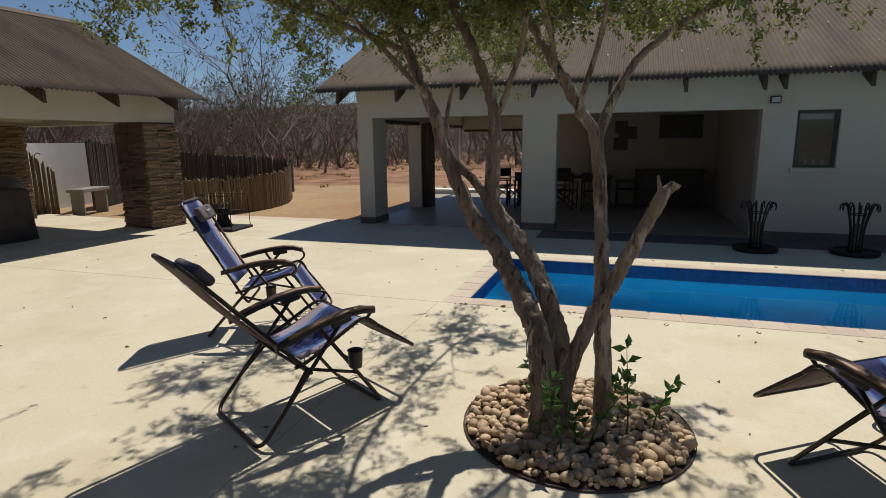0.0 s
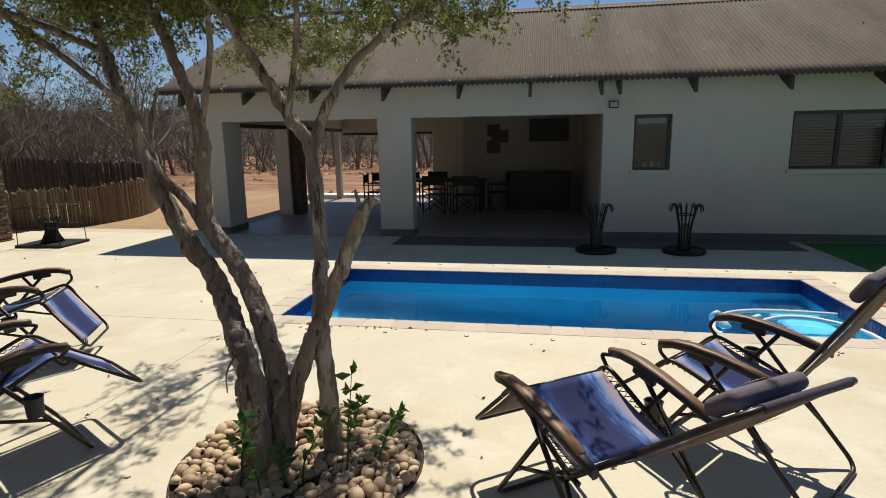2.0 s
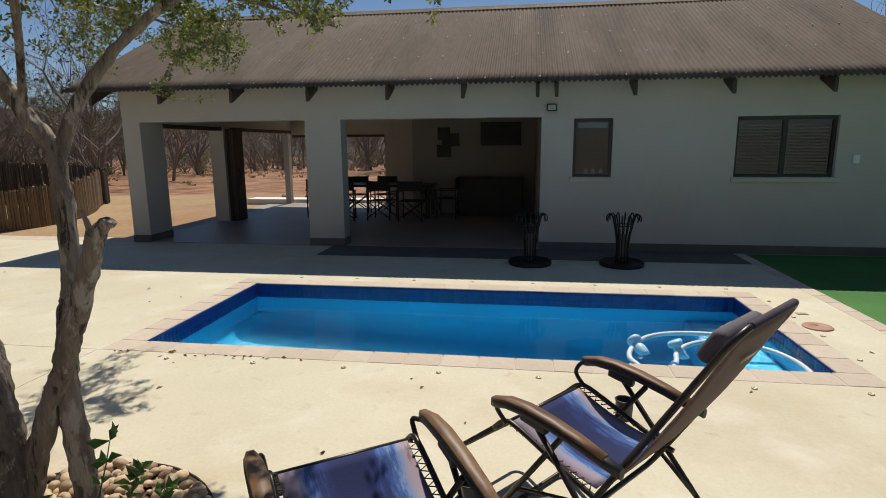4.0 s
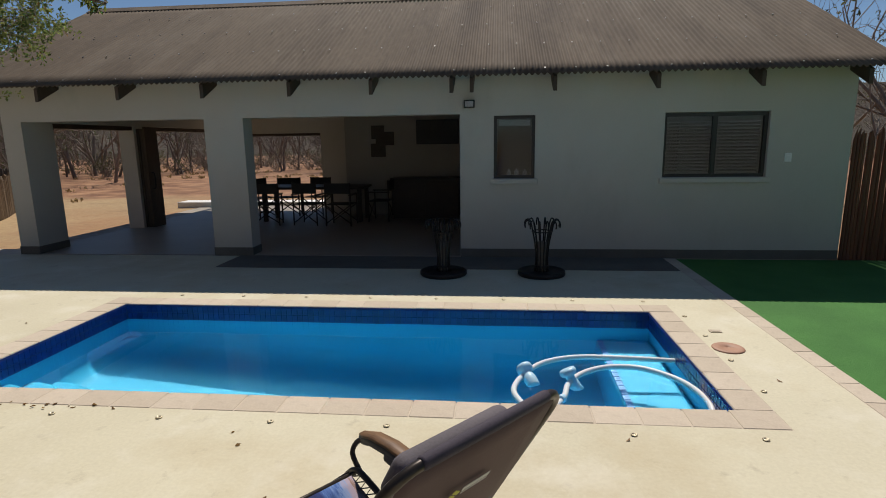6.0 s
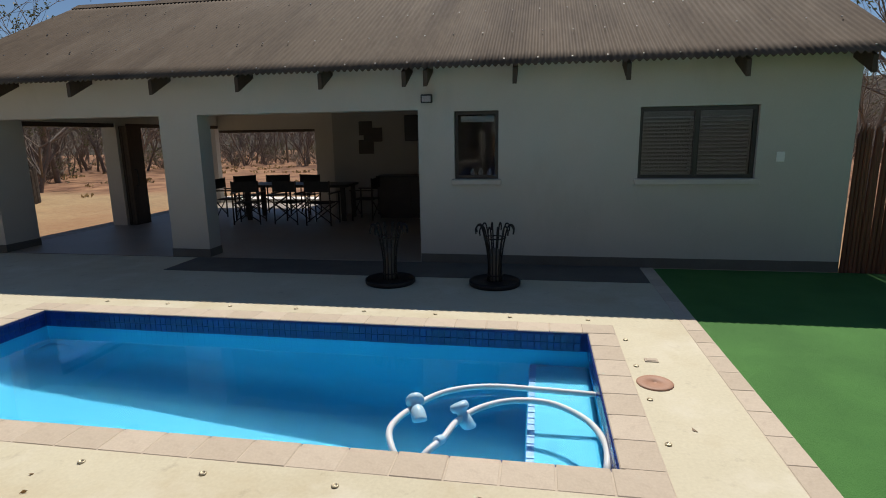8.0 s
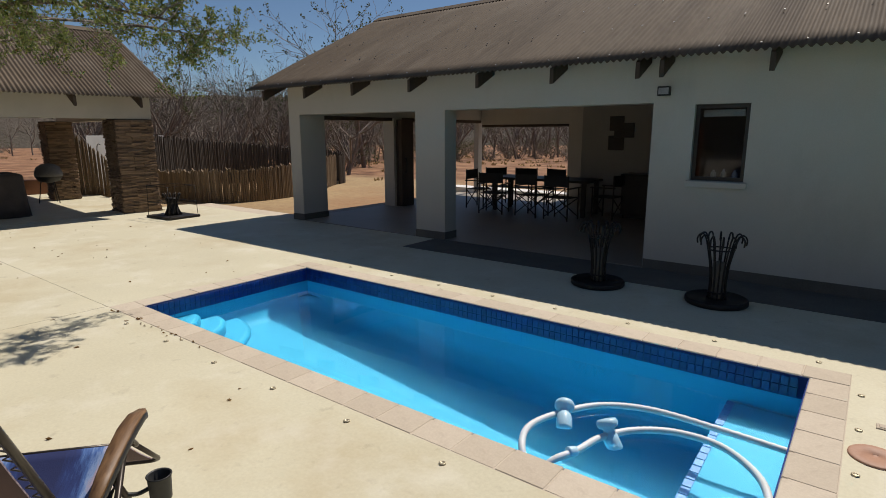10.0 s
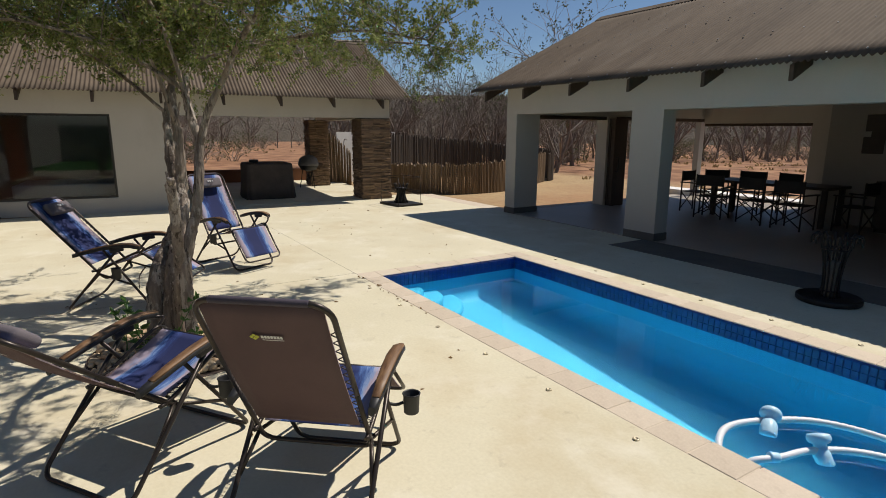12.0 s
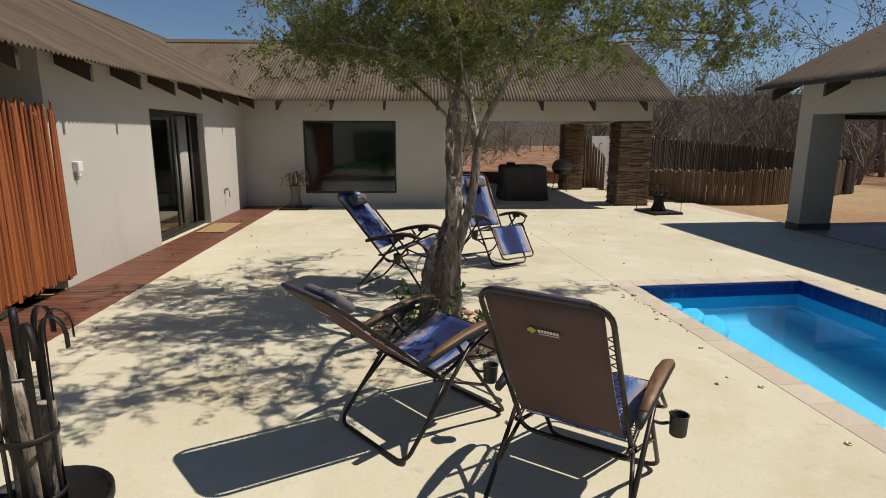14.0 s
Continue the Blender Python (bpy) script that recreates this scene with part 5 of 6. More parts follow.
for k in range(3):
    a = 2.1 * k + 0.4
    b = bmesh.new()
    tube(b, [(0.17 * math.cos(a), 0.17 * math.sin(a), 0.56), (0.27 * math.cos(a), 0.27 * math.sin(a), 0.0)], 0.012, 8)
    part("leg", b, IRON, grill)

# low wall, curved screen, bench and stepped stone wall beyond the patio
b = bmesh.new()
box(b, -6.3, -6.1, 4.86, 9.0, 0, 0.42, WING)
setting("patio_low_wall", b, material("clay_plaster", (0.19, 0.085, 0.05), (0.28, 0.14, 0.085), 0.9, 2, 50, 0.3), "low red-brown wall at the back of the patio")
b = bmesh.new()
prev = None
for k, p in enumerate(curve_points([(-12.2, 10.8, 0), (-12.75, 11.7, 0), (-13.1, 12.6, 0), (-13.4, 13.6, 0)], 6)):
    cur = [b.verts.new((p.x + o, p.y - o * 0.4, z)) for o in (0.0, -0.12) for z in (-0.06, 1.66)]
    if prev:
        for i, j in ((0, 1), (1, 3), (3, 2), (2, 0)):
            b.faces.new((prev[i], prev[j], cur[j], cur[i]))
    else:
        b.faces.new((cur[0], cur[1], cur[3], cur[2]))
    prev = cur
b.faces.new((prev[2], prev[3], prev[1], prev[0]))
bmesh.ops.recalc_face_normals(b, faces=b.faces[:])
LIMEWASH = material("limewash", (0.42, 0.41, 0.39), (0.55, 0.54, 0.51), 0.85, 2, 50, 0.2)
GREYCAST = material("grey_concrete", (0.20, 0.19, 0.17), (0.30, 0.285, 0.26), 0.85, 4, 60, 0.2)
setting("screen_wall", b, LIMEWASH, "curved whitewashed screen wall of the outdoor shower")
b = bmesh.new()
tube(b, curve_points([(-12.2, 11.05, 1.0), (-12.2, 11.05, 1.3), (-12.12, 11.06, 1.42), (-12.0, 11.08, 1.40)], 5), 0.014, 8)
tagged(new("shower_pipe", mesh_of(b, "shower_pipe", METAL)), "bent grey shower pipe on the white screen wall", "shower")
pole_fence("short pole screen stepping down beside the shower", [(-12.1, 10.45, -0.06), (-11.85, 10.72, -0.06), (-11.55, 11.03, -0.06)], (1.75, 1.08), POLES, 0.05)
bench = thing("concrete_bench", "plain grey concrete bench beside the shower screen", "bench", pose(-10.72, 11.0, -0.06, 0, 0, 107))
for name, a in (("seat", (0, 1.05, 0, 0.4, 0.56, 0.64)), ("leg", (0.05, 0.11, 0.05, 0.35, 0, 0.56)), ("leg", (0.94, 1.0, 0.05, 0.35, 0, 0.56))):
    b = bmesh.new()
    soft_box(b, *a, 0.01)
    part(name, b, GREYCAST, bench)

# wire-topped brazier by the patio corner
br = thing("fire_basket", "dark iron fire basket with a waisted foot on a square tray", "fire basket", pose(-5.9, 9.92, 0.0, 0, 0, 5))
b = bmesh.new()
soft_box(b, -0.42, 0.42, -0.34, 0.34, 0.0, 0.05, 0.008)
part("tray", b, IRON, br)
b = bmesh.new()
lathe(b, [(0.15, 0.05), (0.11, 0.14), (0.08, 0.25), (0.085, 0.32), (0.12, 0.40), (0.02, 0.40)], 18)
part("foot", b, IRON, br)
for k in range(10):
    a = 2 * math.pi * k / 10
    b = bmesh.new()
    tube(b, curve_points([(0.17 * math.cos(a), 0.17 * math.sin(a), 0.05), (0.09 * math.cos(a + 0.5), 0.09 * math.sin(a + 0.5), 0.26), (0.17 * math.cos(a + 0.9), 0.17 * math.sin(a + 0.9), 0.50)], 4), 0.013, 6)
    part("rod", b, IRON, br)
for z, u, v in ((0.66, 0.36, 0.30), (0.33, 0.37, 0.31)):
    b = bmesh.new()
    tube(b, [(-u, -v, z), (u, -v, z), (u, v, z), (-u, v, z), (-u, -v, z)], 0.008, 6)
    part("rim", b, IRON, br)
for sx in (-1, 1):
    for sy in (-1, 1):
        b = bmesh.new()
        tube(b, [(0.38 * sx, 0.31 * sy, 0.05), (0.36 * sx, 0.30 * sy, 0.67)], 0.007, 6)
        part("post", b, IRON, br)

# spiky plant on a tray by the picture window
pot = thing("potted_plant", "dry spiky plant in an iron stand beside the window", "plant", WING @ pose(0.42, 1.25, 0.0) @ Matrix.Scale(1.28, 4))
b = bmesh.new()
soft_box(b, -0.25, 0.25, -0.25, 0.25, 0, 0.03, 0.005)
part("tray", b, IRON, pot)
b = bmesh.new()
lathe(b, [(0.12, 0.03), (0.09, 0.12), (0.075, 0.28), (0.10, 0.40), (0.11, 0.42), (0.09, 0.40), (0.01, 0.38)], 18)
part("pot", b, PLINTH, pot)
b = bmesh.new()
for k in range(34):
    a = rng.uniform(0, 6.28)
    r = rng.uniform(0.1, 0.3)
    tube(b, curve_points([(0.03 * math.cos(a), 0.03 * math.sin(a), 0.38), (r * 0.5 * math.cos(a), r * 0.5 * math.sin(a), 0.38 + rng.uniform(0.15, 0.32)), (r * math.cos(a), r * math.sin(a), 0.38 + rng.uniform(0.0, 0.3))], 4), [0.010] * 4 + [0.008] * 4 + [0.003], 4)
part("stalks", b, BARK, pot, "dry grey-brown stalks")

# ---- lodge living room ----
DARKWOOD = material("dark_furniture_wood", (0.022, 0.015, 0.010), (0.05, 0.034, 0.022), 0.5, 5, 60, 0.1)
CANVAS = material("dark_canvas", (0.022, 0.020, 0.018), (0.045, 0.040, 0.036), 0.85, 5, 150, 0.3)
dt = thing("dining_table", "long dark wooden dining table in the living room", "table", pose(-1.2, 14.75, 0.012))
b = bmesh.new()
soft_box(b, 0, 2.3, 0, 0.85, 0.70, 0.75, 0.006)
part("tabletop", b, DARKWOOD, dt)
for x in (0.06, 2.16):
    for y in (0.06, 0.71):
        b = bmesh.new()
        soft_box(b, x, x + 0.08, y, y + 0.08, 0, 0.70, 0.004)
        part("leg", b, DARKWOOD, dt)


def director_chair():
    ob = thing("director_chair", "dark folding chair with canvas seat and back at the table", "chair", group="chairs round the dining table")
    for s in (-1, 1):
        b = bmesh.new()
        tube(b, [(-0.22, s * 0.26, 0.0), (-0.22, s * 0.26, 0.88)], 0.016, 6)
        part("back_post", b, DARKWOOD, ob)
        b = bmesh.new()
        tube(b, [(0.22, s * 0.26, 0.0), (0.22, s * 0.26, 0.62)], 0.016, 6)
        part("front_post", b, DARKWOOD, ob)
        b = bmesh.new()
        soft_box(b, -0.25, 0.26, s * 0.26 - 0.03, s * 0.26 + 0.03, 0.62, 0.645, 0.006)
        part("armrest", b, DARKWOOD, ob)
        b = bmesh.new()
        tube(b, [(s * 0.22, -0.25, 0.06), (s * 0.22, 0.25, 0.42)], 0.012, 6)
        tube(b, [(s * 0.22, 0.25, 0.06), (s * 0.22, -0.25, 0.42)], 0.012, 6)
        part("cross_brace", b, DARKWOOD, ob)
    b = bmesh.new()
    soft_box(b, -0.22, 0.22, -0.25, 0.25, 0.43, 0.445, 0.004)
    part("seat", b, CANVAS, ob)
    b = bmesh.new()
    soft_box(b, -0.232, -0.218, -0.27, 0.27, 0.66, 0.87, 0.004)
    part("backrest", b, CANVAS, ob)
    return ob


first = director_chair()
spots_ = [(-0.86, 14.42, 100), (0.02, 14.50, 84), (0.72, 14.42, 95), (-0.95, 15.86, -84), (-0.30, 15.95, -96), (-1.62, 15.02, 12), (-1.55, 15.75, -38), (1.42, 15.1, 172)]
for k, (x, y, a) in enumerate(spots_):
    m = pose(x, y, 0.012, 0, 0, a + rng.uniform(-8, 8))
    if k == 0:
        first.matrix_basis = m
    else:
        copy_thing(first, m)
tv = thing("television", "flat black television on the inner wall", "television", pose(2.1, 15.9, 1.62))
b = bmesh.new()
soft_box(b, 0, 0.95, -0.07, -0.02, 0, 0.54, 0.01)
part("screen", b, BLACK, tv)
b = bmesh.new()
soft_box(b, 0.35, 0.6, -0.02, 0, 0.15, 0.4, 0.004)
part("bracket", b, METAL, tv)
pic = thing("wall_hanging", "dark wall hanging on the inner wall", "wall hanging", pose(1.05, 15.9, 1.35))
for k, (a, h, wd) in enumerate(((0.0, 0.0, 0.34), (0.12, 0.26, 0.42), (0.02, 0.4, 0.30))):
    b = bmesh.new()
    soft_box(b, a, a + wd, -0.03 - 0.006 * k, -0.001, h, h + 0.3, 0.008)
    part("panel", b, DARKWOOD, pic)
cab = thing("sideboard", "dark sideboard against the inner wall", "cabinet", pose(1.6, 15.3, 0.012))
for name, a in (("body", (0, 1.5, 0.02, 0.5, 0.08, 0.85)), ("worktop", (-0.02, 1.52, 0, 0.52, 0.85, 0.89)), ("door", (0.02, 0.74, 0.0, 0.02, 0.1, 0.83)), ("door", (0.76, 1.48, 0.0, 0.02, 0.1, 0.83)), ("plinth", (0.05, 1.45, 0.06, 0.48, 0.0, 0.08))):
    b = bmesh.new()
    soft_box(b, *a, 0.004)
    part(name, b, DARKWOOD, cab)

# folded door stack beside the middle pillar of the side wall
ob = thing("folding_door", "dark timber folding door pushed back against the pillar", "door", pose(-3.33, 14.02, 0.012))
for k in range(3):
    b = bmesh.new()
    soft_box(b, 0.004 + 0.062 * k, 0.056 + 0.062 * k, 0.01 * (k % 2), 0.42 + 0.01 * (k % 2), 0.0, 2.0, 0.004)
    part("door_panel", b, TIMBER, ob)
b = bmesh.new()
tube(b, curve_points([(0.175, 0.10, 0.80), (0.24, 0.10, 0.82), (0.24, 0.10, 1.10), (0.175, 0.10, 1.12)], 4), 0.012, 8)
part("handle", b, IRON, ob)
b = bmesh.new()
box(b, -3.63, -3.35, FY + 0.63, 13.94, 1.98, 2.055)
box(b, -3.63, -3.35, 14.25, 17.71, 1.98, 2.055)
box(b, -3.32, -0.67, 17.62, 17.88, 1.87, 1.935)
setting("door_track", b, TIMBER, "dark timber head track over the side openings", "trim")
b = bmesh.new()
box(b, -5.0, 0.5, 18.0, 18.6, -0.08, 0.10)
setting("back_step", b, WHITE, "white kerb outside the back opening", "kerb")
GRAVEL = material("grey_gravel", (0.25, 0.22, 0.18), (0.5, 0.46, 0.4), 0.9, 8, 40, 0.8, depth=0.02)
b = bmesh.new()
box(b, -4.3, -3.66, 11.6, 18.0, -0.09, -0.035)
setting("gravel_strip", b, GRAVEL, "grey gravel strip along the lodge", "gravel")
b = bmesh.new()
box(b, -7.6, -3.67, 11.28, 11.75, -0.1, -0.012)
setting("apron", b, PAVER, "brown paved apron at the court's edge", "pavement")
# dark wall plinth; strip and pillar feet carry painted shade at the lodge's foot
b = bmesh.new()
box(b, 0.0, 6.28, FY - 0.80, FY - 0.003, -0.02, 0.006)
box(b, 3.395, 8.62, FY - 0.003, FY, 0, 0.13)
setting("plinth_strip", b, PLINTH, "dark plinth and shade-coloured strip along the foot of the lodge wall", "plinth")
for a in ((-3.66, -3.32, FY - 0.012, FY + 0.63), (-0.41, 0.21, FY - 0.012, FY + 0.31)):
    b = bmesh.new()
    soft_box(b, *a, 0, 0.13, 0.004)
    setting("plinth", b, PLINTH, "dark foot of the pillar with shade put into its colour", "plinth")

# ball left on the turf
b = bmesh.new()
bmesh.ops.create_icosphere(b, subdivisions=3, radius=0.033)
for f in b.faces:
    f.smooth = True
ball = thing("tennis_ball", "yellow-green felt tennis ball lying on the turf", "ball", pose(7.92, 8.72, 0.022))
part("felt", b, material("yellow_felt", (0.42, 0.55, 0.05), (0.58, 0.70, 0.12), 0.95, 20, 200, 0.5), ball)
b = bmesh.new()
tube(b, [Vector((math.cos(t) + 0.44 * math.cos(3 * t), math.sin(t) - 0.44 * math.sin(3 * t), 0.94 * math.sin(2 * t) * 1.4)).normalized() * 0.033 for t in (2 * math.pi * k / 40 for k in range(41))], 0.0014, 5)
part("seam", b, WHITE, ball, "white curved seam")

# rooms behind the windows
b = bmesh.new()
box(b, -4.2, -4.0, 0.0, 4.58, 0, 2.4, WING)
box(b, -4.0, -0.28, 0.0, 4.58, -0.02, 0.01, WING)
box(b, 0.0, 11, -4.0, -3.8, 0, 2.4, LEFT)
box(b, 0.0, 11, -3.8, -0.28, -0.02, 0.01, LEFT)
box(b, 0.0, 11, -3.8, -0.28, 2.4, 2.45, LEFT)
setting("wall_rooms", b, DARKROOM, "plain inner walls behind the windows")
b = bmesh.new()
soft_box(b, -2.4, -0.9, 1.6, 3.5, 0.25, 0.55, 0.05, WING)
tagged(new("bed", mesh_of(b, "bed", WHITE)), "white made bed behind the picture window", "bed").location = (0, 0, 0)

# ---- bushveld ----
TWIG = material("grey_branch", (0.125, 0.100, 0.080), (0.31, 0.265, 0.22), 0.9, 3, 30, 0.3)
SCRUB = leafy("dull_bush_leaf", (0.05, 0.065, 0.022), (0.13, 0.13, 0.055))


def bare_tree(seed, height):
    """Points and radii of a leafless many-branched tree."""
    r = random.Random(seed)
    b = bmesh.new()
    tips = []

    def go(p, d, ln, rad, level):
        pts = [p]
        steps = 3 if level < 2 else 2
        for k in range(steps):
            d = (d + rand_dir(r) * (0.16 + 0.05 * level) + Vector((0, 0, 0.05))).normalized()
            p = p + d * ln / steps
            pts.append(p)
        tube(b, pts, [rad * (1 - 0.45 * k / steps) for k in range(steps + 1)], 5 if level < 2 else 3, cap=False)
        if level < 4:
            for k in range((4, 3, 3, 3)[level]):
                q = pts[r.randint(1, steps)] if k else pts[steps]
                v = (d + rand_dir(r) * 0.75).normalized()
                v.z = v.z * 0.85 + 0.18
                go(q, v.normalized(), ln * r.uniform(0.62, 0.88), rad * 0.52, level + 1)
        else:
            tips.append((p, d))

    for k in range(r.choice((1, 1, 2))):
        go(Vector((r.uniform(-0.15, 0.15), r.uniform(-0.15, 0.15), -0.1)), Vector((r.uniform(-0.25, 0.25), r.uniform(-0.25, 0.25), 1)).normalized(), height * 0.30, height * 0.0135, 0)
    me = bpy.data.meshes.new("branches")
    b.to_mesh(me)
    b.free()
    me.materials.append(TWIG)
    return me, tips


kinds = []
for k in range(7):
    me, tips = bare_tree(40 + k, (4.4, 5.2, 3.6, 4.8, 5.6, 4.0, 3.2)[k])
    leafmesh = None
    if k in (1, 4):
        r = random.Random(k)
        leafmesh = leaves_mesh("foliage", [(p + rand_dir(r) * r.uniform(0, 0.12), rand_dir(r)) for p, d in tips for j in range(7)], SCRUB, 0.075, r)
    kinds.append((me, leafmesh))

rb = random.Random(21)
near = [(-14.2, 28.5), (-12.5, 21.0), (-10.6, 40.5), (-14.6, 17.0), (-17.5, 13.5), (-27.0, 8.5), (-1.0, 38.0), (-14.2, 38.0), (5.0, 41.0), (12.6, 16.2), (14.2, 18.4), (13.0, 21.0), (-20, 30.5), (-18, 20), (-17.5, 15.5), (-16.2, 33.8), (15.4, 15.6), (-4, 37), (1.5, 36), (-16.5, 24), (-19.5, 33.9), (-15.8, 25), (-17.6, 35.9), (-18.6, 26), (-21, 24.5), (-15.7, 39.3), (-19.5, 29), (12.2, 18), (13.4, 17.2), (-24, 26), (11.6, 21)]
for i, (x, y) in enumerate(near):
    me, lf = kinds[(i * 3 + 1) % 7 if i != 20 else 4]
    t = thing("bush_tree", "leafless grey-brown bushveld tree standing in dry sand" if lf is None else "grey-brown bushveld tree with sparse dull green leaves", "tree", pose(x, y, -0.06, 0, 0, rb.uniform(0, 360)) @ Matrix.Scale(rb.uniform(0.95, 1.4) if i < 20 else rb.uniform(1.5, 2.0), 4), "bushveld trees")
    part("trunk", me, None, t)
    if lf:
        part("foliage", lf, None, t)


def joined(name, items, mat, label):
    """Many placed copies of meshes joined into one."""
    vs, fs, base = [], [], 0
    for me, m in items:
        n = len(me.vertices)
        co = np.empty(n * 3, dtype=np.float32)
        me.vertices.foreach_get("co", co)
        a = np.array(m)
        vs.append(co.reshape(-1, 3) @ a[:3, :3].T + a[:3, 3])
        fs += [tuple(base + i for i in p.vertices) for p in me.polygons]
        base += n
    out = bpy.data.meshes.new(name)
    out.from_pydata(np.concatenate(vs).tolist(), [], fs)
    out.materials.append(mat)
    return tagged(new(name, out), label, "woods", kind="stuff")


def cleared(x, y):
    """Open ground west of the patio and beyond the lodge."""
    if -48 < x < -13 and 0.16 < (y - 3.8) / (5.8 - x) < 0.37:
        return True
    return x < 4 and (y - 3.5) > 1.1 * (4 - x) and math.hypot(x - 4, y - 3.5) < 36


woods, woodleaf = [], []
while len(woods) < 430:
    a = rb.uniform(radians(50), radians(208))
    d = 17 + 50 * rb.random() ** 1.3
    x, y = -2 + d * math.cos(a), 8 + d * math.sin(a)
    if x > -11.5 and y < 22 and x < 9:
        continue
    if -27 < x < -8 and -6 < y < 13:
        continue
    if x > -14 and y < 37 and x < 9:
        continue
    if cleared(x, y) and rb.random() < 0.93:
        continue
    k = rb.randrange(7)
    w = rb.uniform(0.95, 1.6)
    m = pose(x, y, -0.06, rb.uniform(-7, 7), rb.uniform(-7, 7), rb.uniform(0, 360)) @ Matrix.Diagonal((w, w, w * rb.uniform(0.8, 1.25), 1))
    woods.append((kinds[k][0], m))
    if kinds[k][1]:
        woodleaf.append((kinds[k][1], m))
joined("bare_woods", woods, TWIG, "dense leafless grey-brown bushveld woods")
joined("woods_foliage", woodleaf, SCRUB, "sparse dull green leaves in the woods")



def shrub(seed):
    """Arching bare stems from one foot, with short side twigs."""
    r = random.Random(seed)
    b = bmesh.new()
    ends = []
    for k in range(13):
        a = r.uniform(0, 2 * math.pi)
        d = Vector((math.cos(a) * 0.6, math.sin(a) * 0.6, r.uniform(0.6, 1.3))).normalized()
        p = Vector((r.uniform(-0.12, 0.12), r.uniform(-0.12, 0.12), -0.03))
        ln = r.uniform(0.6, 1.3)
        q, e = p + d * ln * 0.5, p + d * ln + Vector((math.cos(a), math.sin(a), -0.3)) * 0.15
        tube(b, [p, q, e], [0.014, 0.010, 0.004], 3, cap=False)
        for j in range(4):
            f = q.lerp(e, r.random())
            g = f + (d * 0.5 + rand_dir(r)).normalized() * r.uniform(0.2, 0.5)
            tube(b, [f, g], [0.006, 0.002], 3, cap=False)
            ends.append(g)
    me = bpy.data.meshes.new("stems")
    b.to_mesh(me)
    b.free()
    lv = leaves_mesh("leaflets", [(p + rand_dir(r) * 0.1, rand_dir(r)) for p in ends for j in range(3)], SCRUB, 0.10, r)
    return me, lv


low = [shrub(70 + k) for k in range(5)]
stems, leaflets, blades = [], [], []
while len(stems) < 820:
    a = rb.uniform(radians(48), radians(208))
    d = 17 + 45 * rb.random() ** 1.2
    x, y = -2 + d * math.cos(a), 8 + d * math.sin(a)
    if (-12.5 < x < 9 and y < 22) or (-26 < x < -8 and -6 < y < 13) or (-14 < x < 9 and y < 33 and rb.random() < 0.96) or (cleared(x, y) and rb.random() < 0.95):
        continue
    if noise.noise(Vector((x * 0.11, y * 0.11, 3.0))) < -0.12:
        continue
    k = rb.randrange(5)
    w = rb.uniform(0.7, 1.7)
    m = pose(x, y, -0.06, 0, 0, rb.uniform(0, 360)) @ Matrix.Diagonal((w, w, w * rb.uniform(0.6, 1.0), 1))
    stems.append((low[k][0], m))
    if rb.random() < 0.4:
        leaflets.append((low[k][1], m))
joined("undergrowth", stems, TWIG, "low tangled grey-brown scrub under the trees")
joined("undergrowth_leaves", leaflets, SCRUB, "dull green leaves on the low scrub")
STRAW = leafy("dry_grass", (0.20, 0.13, 0.06), (0.42, 0.31, 0.16))
for k in range(2600):
    a = rb.uniform(radians(50), radians(208))
    d = 9 + 36 * rb.random()
    x, y = -2 + d * math.cos(a), 8 + d * math.sin(a)
    if (-8.2 < x < 9.5 and y < 18.8) or (x < -6.5 and y < 12.0) or (y < 26 and rb.random() < 0.7) or (-12 < x < -6 and y < 19) or noise.noise(Vector((x * 0.2, y * 0.2, 9.0))) < 0.0:
        continue
    for j in range(6):
        v = rand_dir(rb)
        v.z = abs(v.z) + 0.5
        blades.append((Vector((x + rb.uniform(-0.12, 0.12), y + rb.uniform(-0.12, 0.12), -0.06)), v.normalized()))
tagged(new("dry_grass", leaves_mesh("dry_grass", blades, STRAW, 0.16, rb)), "scattered straw-coloured tufts of dry grass", "grass", kind="stuff")

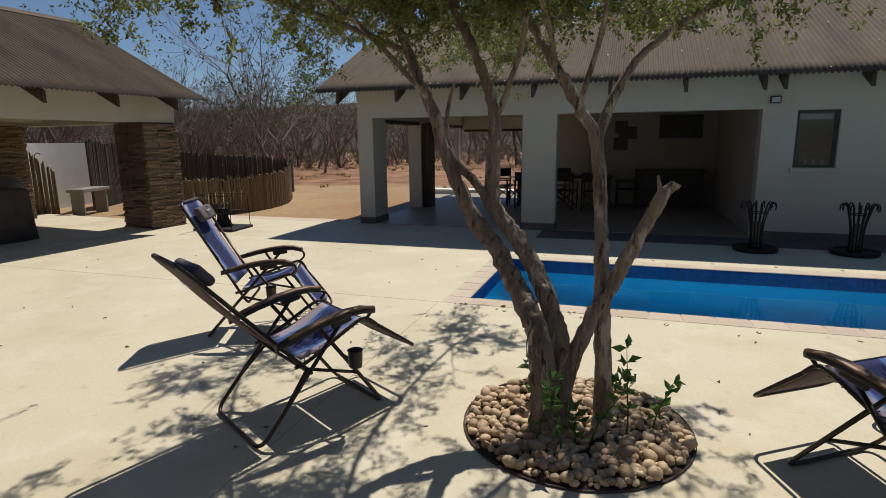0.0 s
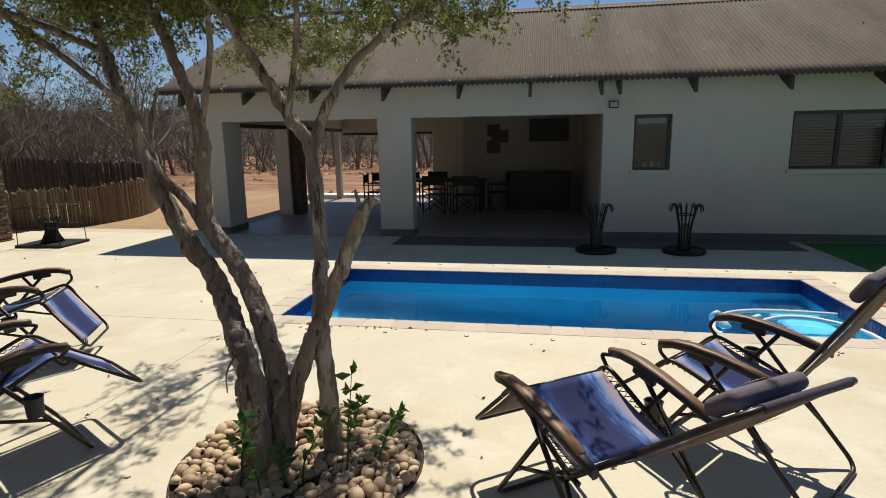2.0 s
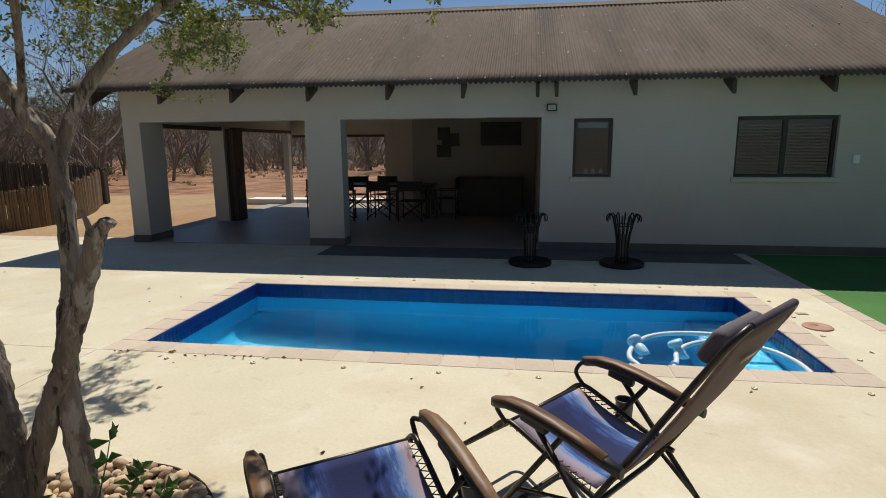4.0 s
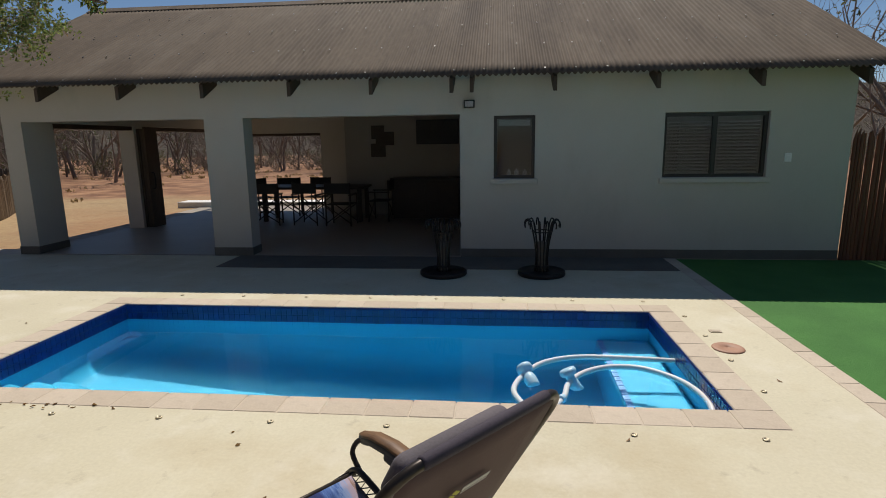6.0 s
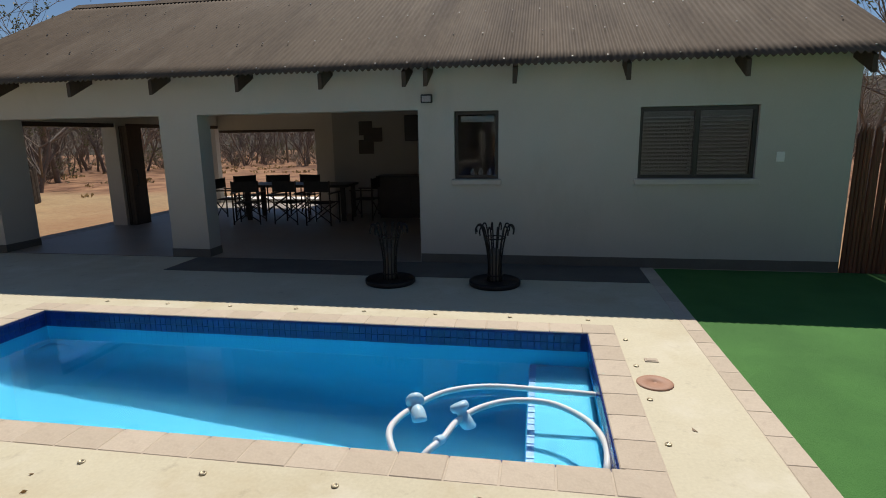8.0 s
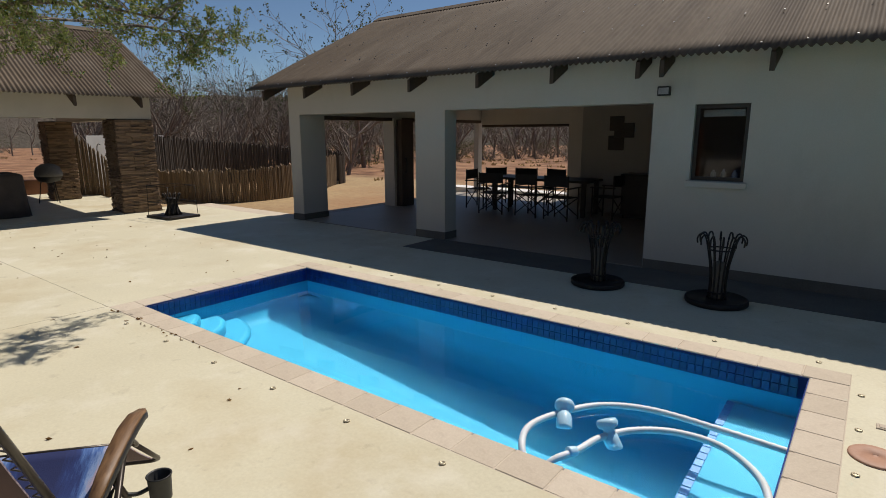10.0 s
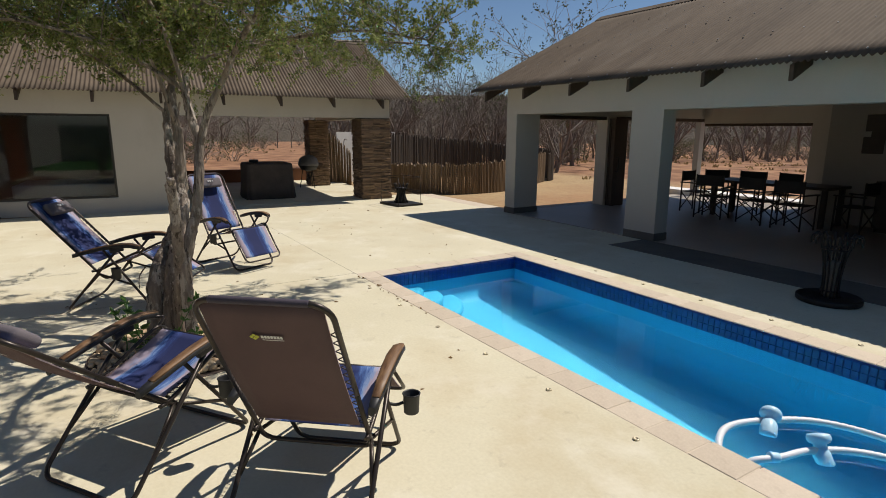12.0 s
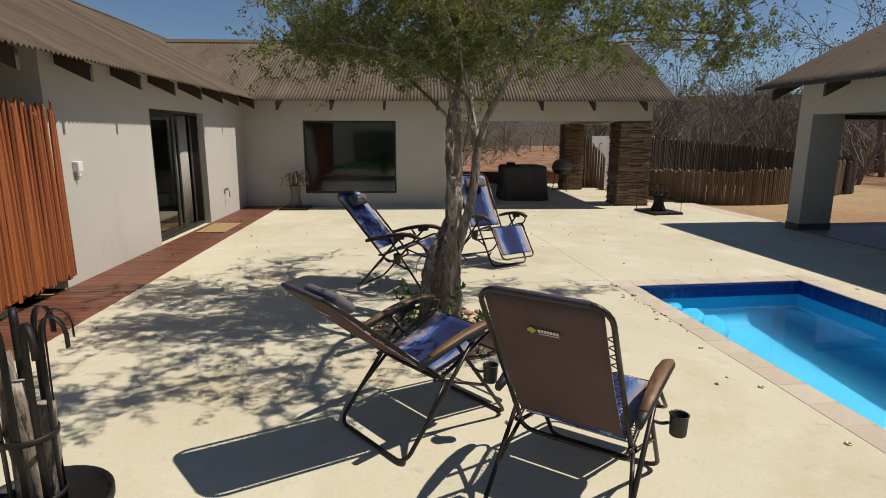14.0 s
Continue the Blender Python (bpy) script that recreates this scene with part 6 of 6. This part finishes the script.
# blue hill line and scrub far off
b = bmesh.new()
n = 90
ring = []
for k in range(n + 1):
    a = radians(30 + 210 * k / n)
    rr = 85
    h = 7.5 + 2.2 * noise.noise(Vector((k * 0.13, 2, 0))) + 0.8 * noise.noise(Vector((k * 0.7, 5, 0)))
    ring.append((b.verts.new((rr * math.cos(a), rr * math.sin(a), -0.2)), b.verts.new((rr * math.cos(a) * 1.15, rr * math.sin(a) * 1.15, h))))
for p, q in zip(ring, ring[1:]):
    b.faces.new((p[0], q[0], q[1], p[1])).smooth = True
setting("backdrop", b, material("far_woods", (0.055, 0.045, 0.034), (0.12, 0.10, 0.074), 0.95, 0.5, 3, 0.6, depth=0.3), "far slope of grey-brown woods", "backdrop")

# ---- the many small pieces, last ----
small = joined("small_pebbles", small_stones, PEBBLE, "")
for key in ("label", "category"):
    if key in small:
        del small[key]
small.parent = bed
pavers("paver", coping, [((PX0 - CO, PY0 - CO), (PX1 + CO, PY0 - CO)), ((PX0 - CO, PY1), (PX1 + CO, PY1)), ], CO, 0.29)
pavers("paver", coping, [((PX0, PY0), (PX0, PY1)), ((PX1 + CO, PY0), (PX1 + CO, PY1))], CO, 0.29)
pavers("paver", coping, [((6.45, 2.0), (6.45, FY - 0.02))], 0.16, 0.30)

TW, TH = 0.058, 0.075
b = bmesh.new()
soft_box(b, 0.003, TW - 0.003, 0, 0.006, 0.003, TH - 0.003, 0.0015, n=1)
tile = mesh_of(b, "tile", POOLTILE)
extra = []
for row in range(2):
    z = -0.018 - (row + 1) * TH
    for k in range(int(5.5 / TW)):
        m = pose(PX0 + 0.01 + k * TW, PY1 - 0.009, z)
        ob = part("tile", tile, None, band)
        ob.matrix_world = m
        extra.append((tile, pose(PX0 + 0.01 + (k + 1) * TW, PY0 + 0.009, z, 0, 0, 180)))
    for k in range(int(2.04 / TW)):
        ob = part("tile", tile, None, band)
        ob.matrix_world = pose(PX1 - 0.009, PY1 - 0.01 - k * TW, z, 0, 0, -90)
        extra.append((tile, pose(PX0 + 0.009, PY0 + 0.01 + k * TW, z, 0, 0, 90)))
rest = joined("more_tiles", extra, POOLTILE, "")
for key in ("label", "category"):
    if key in rest:
        del rest[key]
rest.parent = band
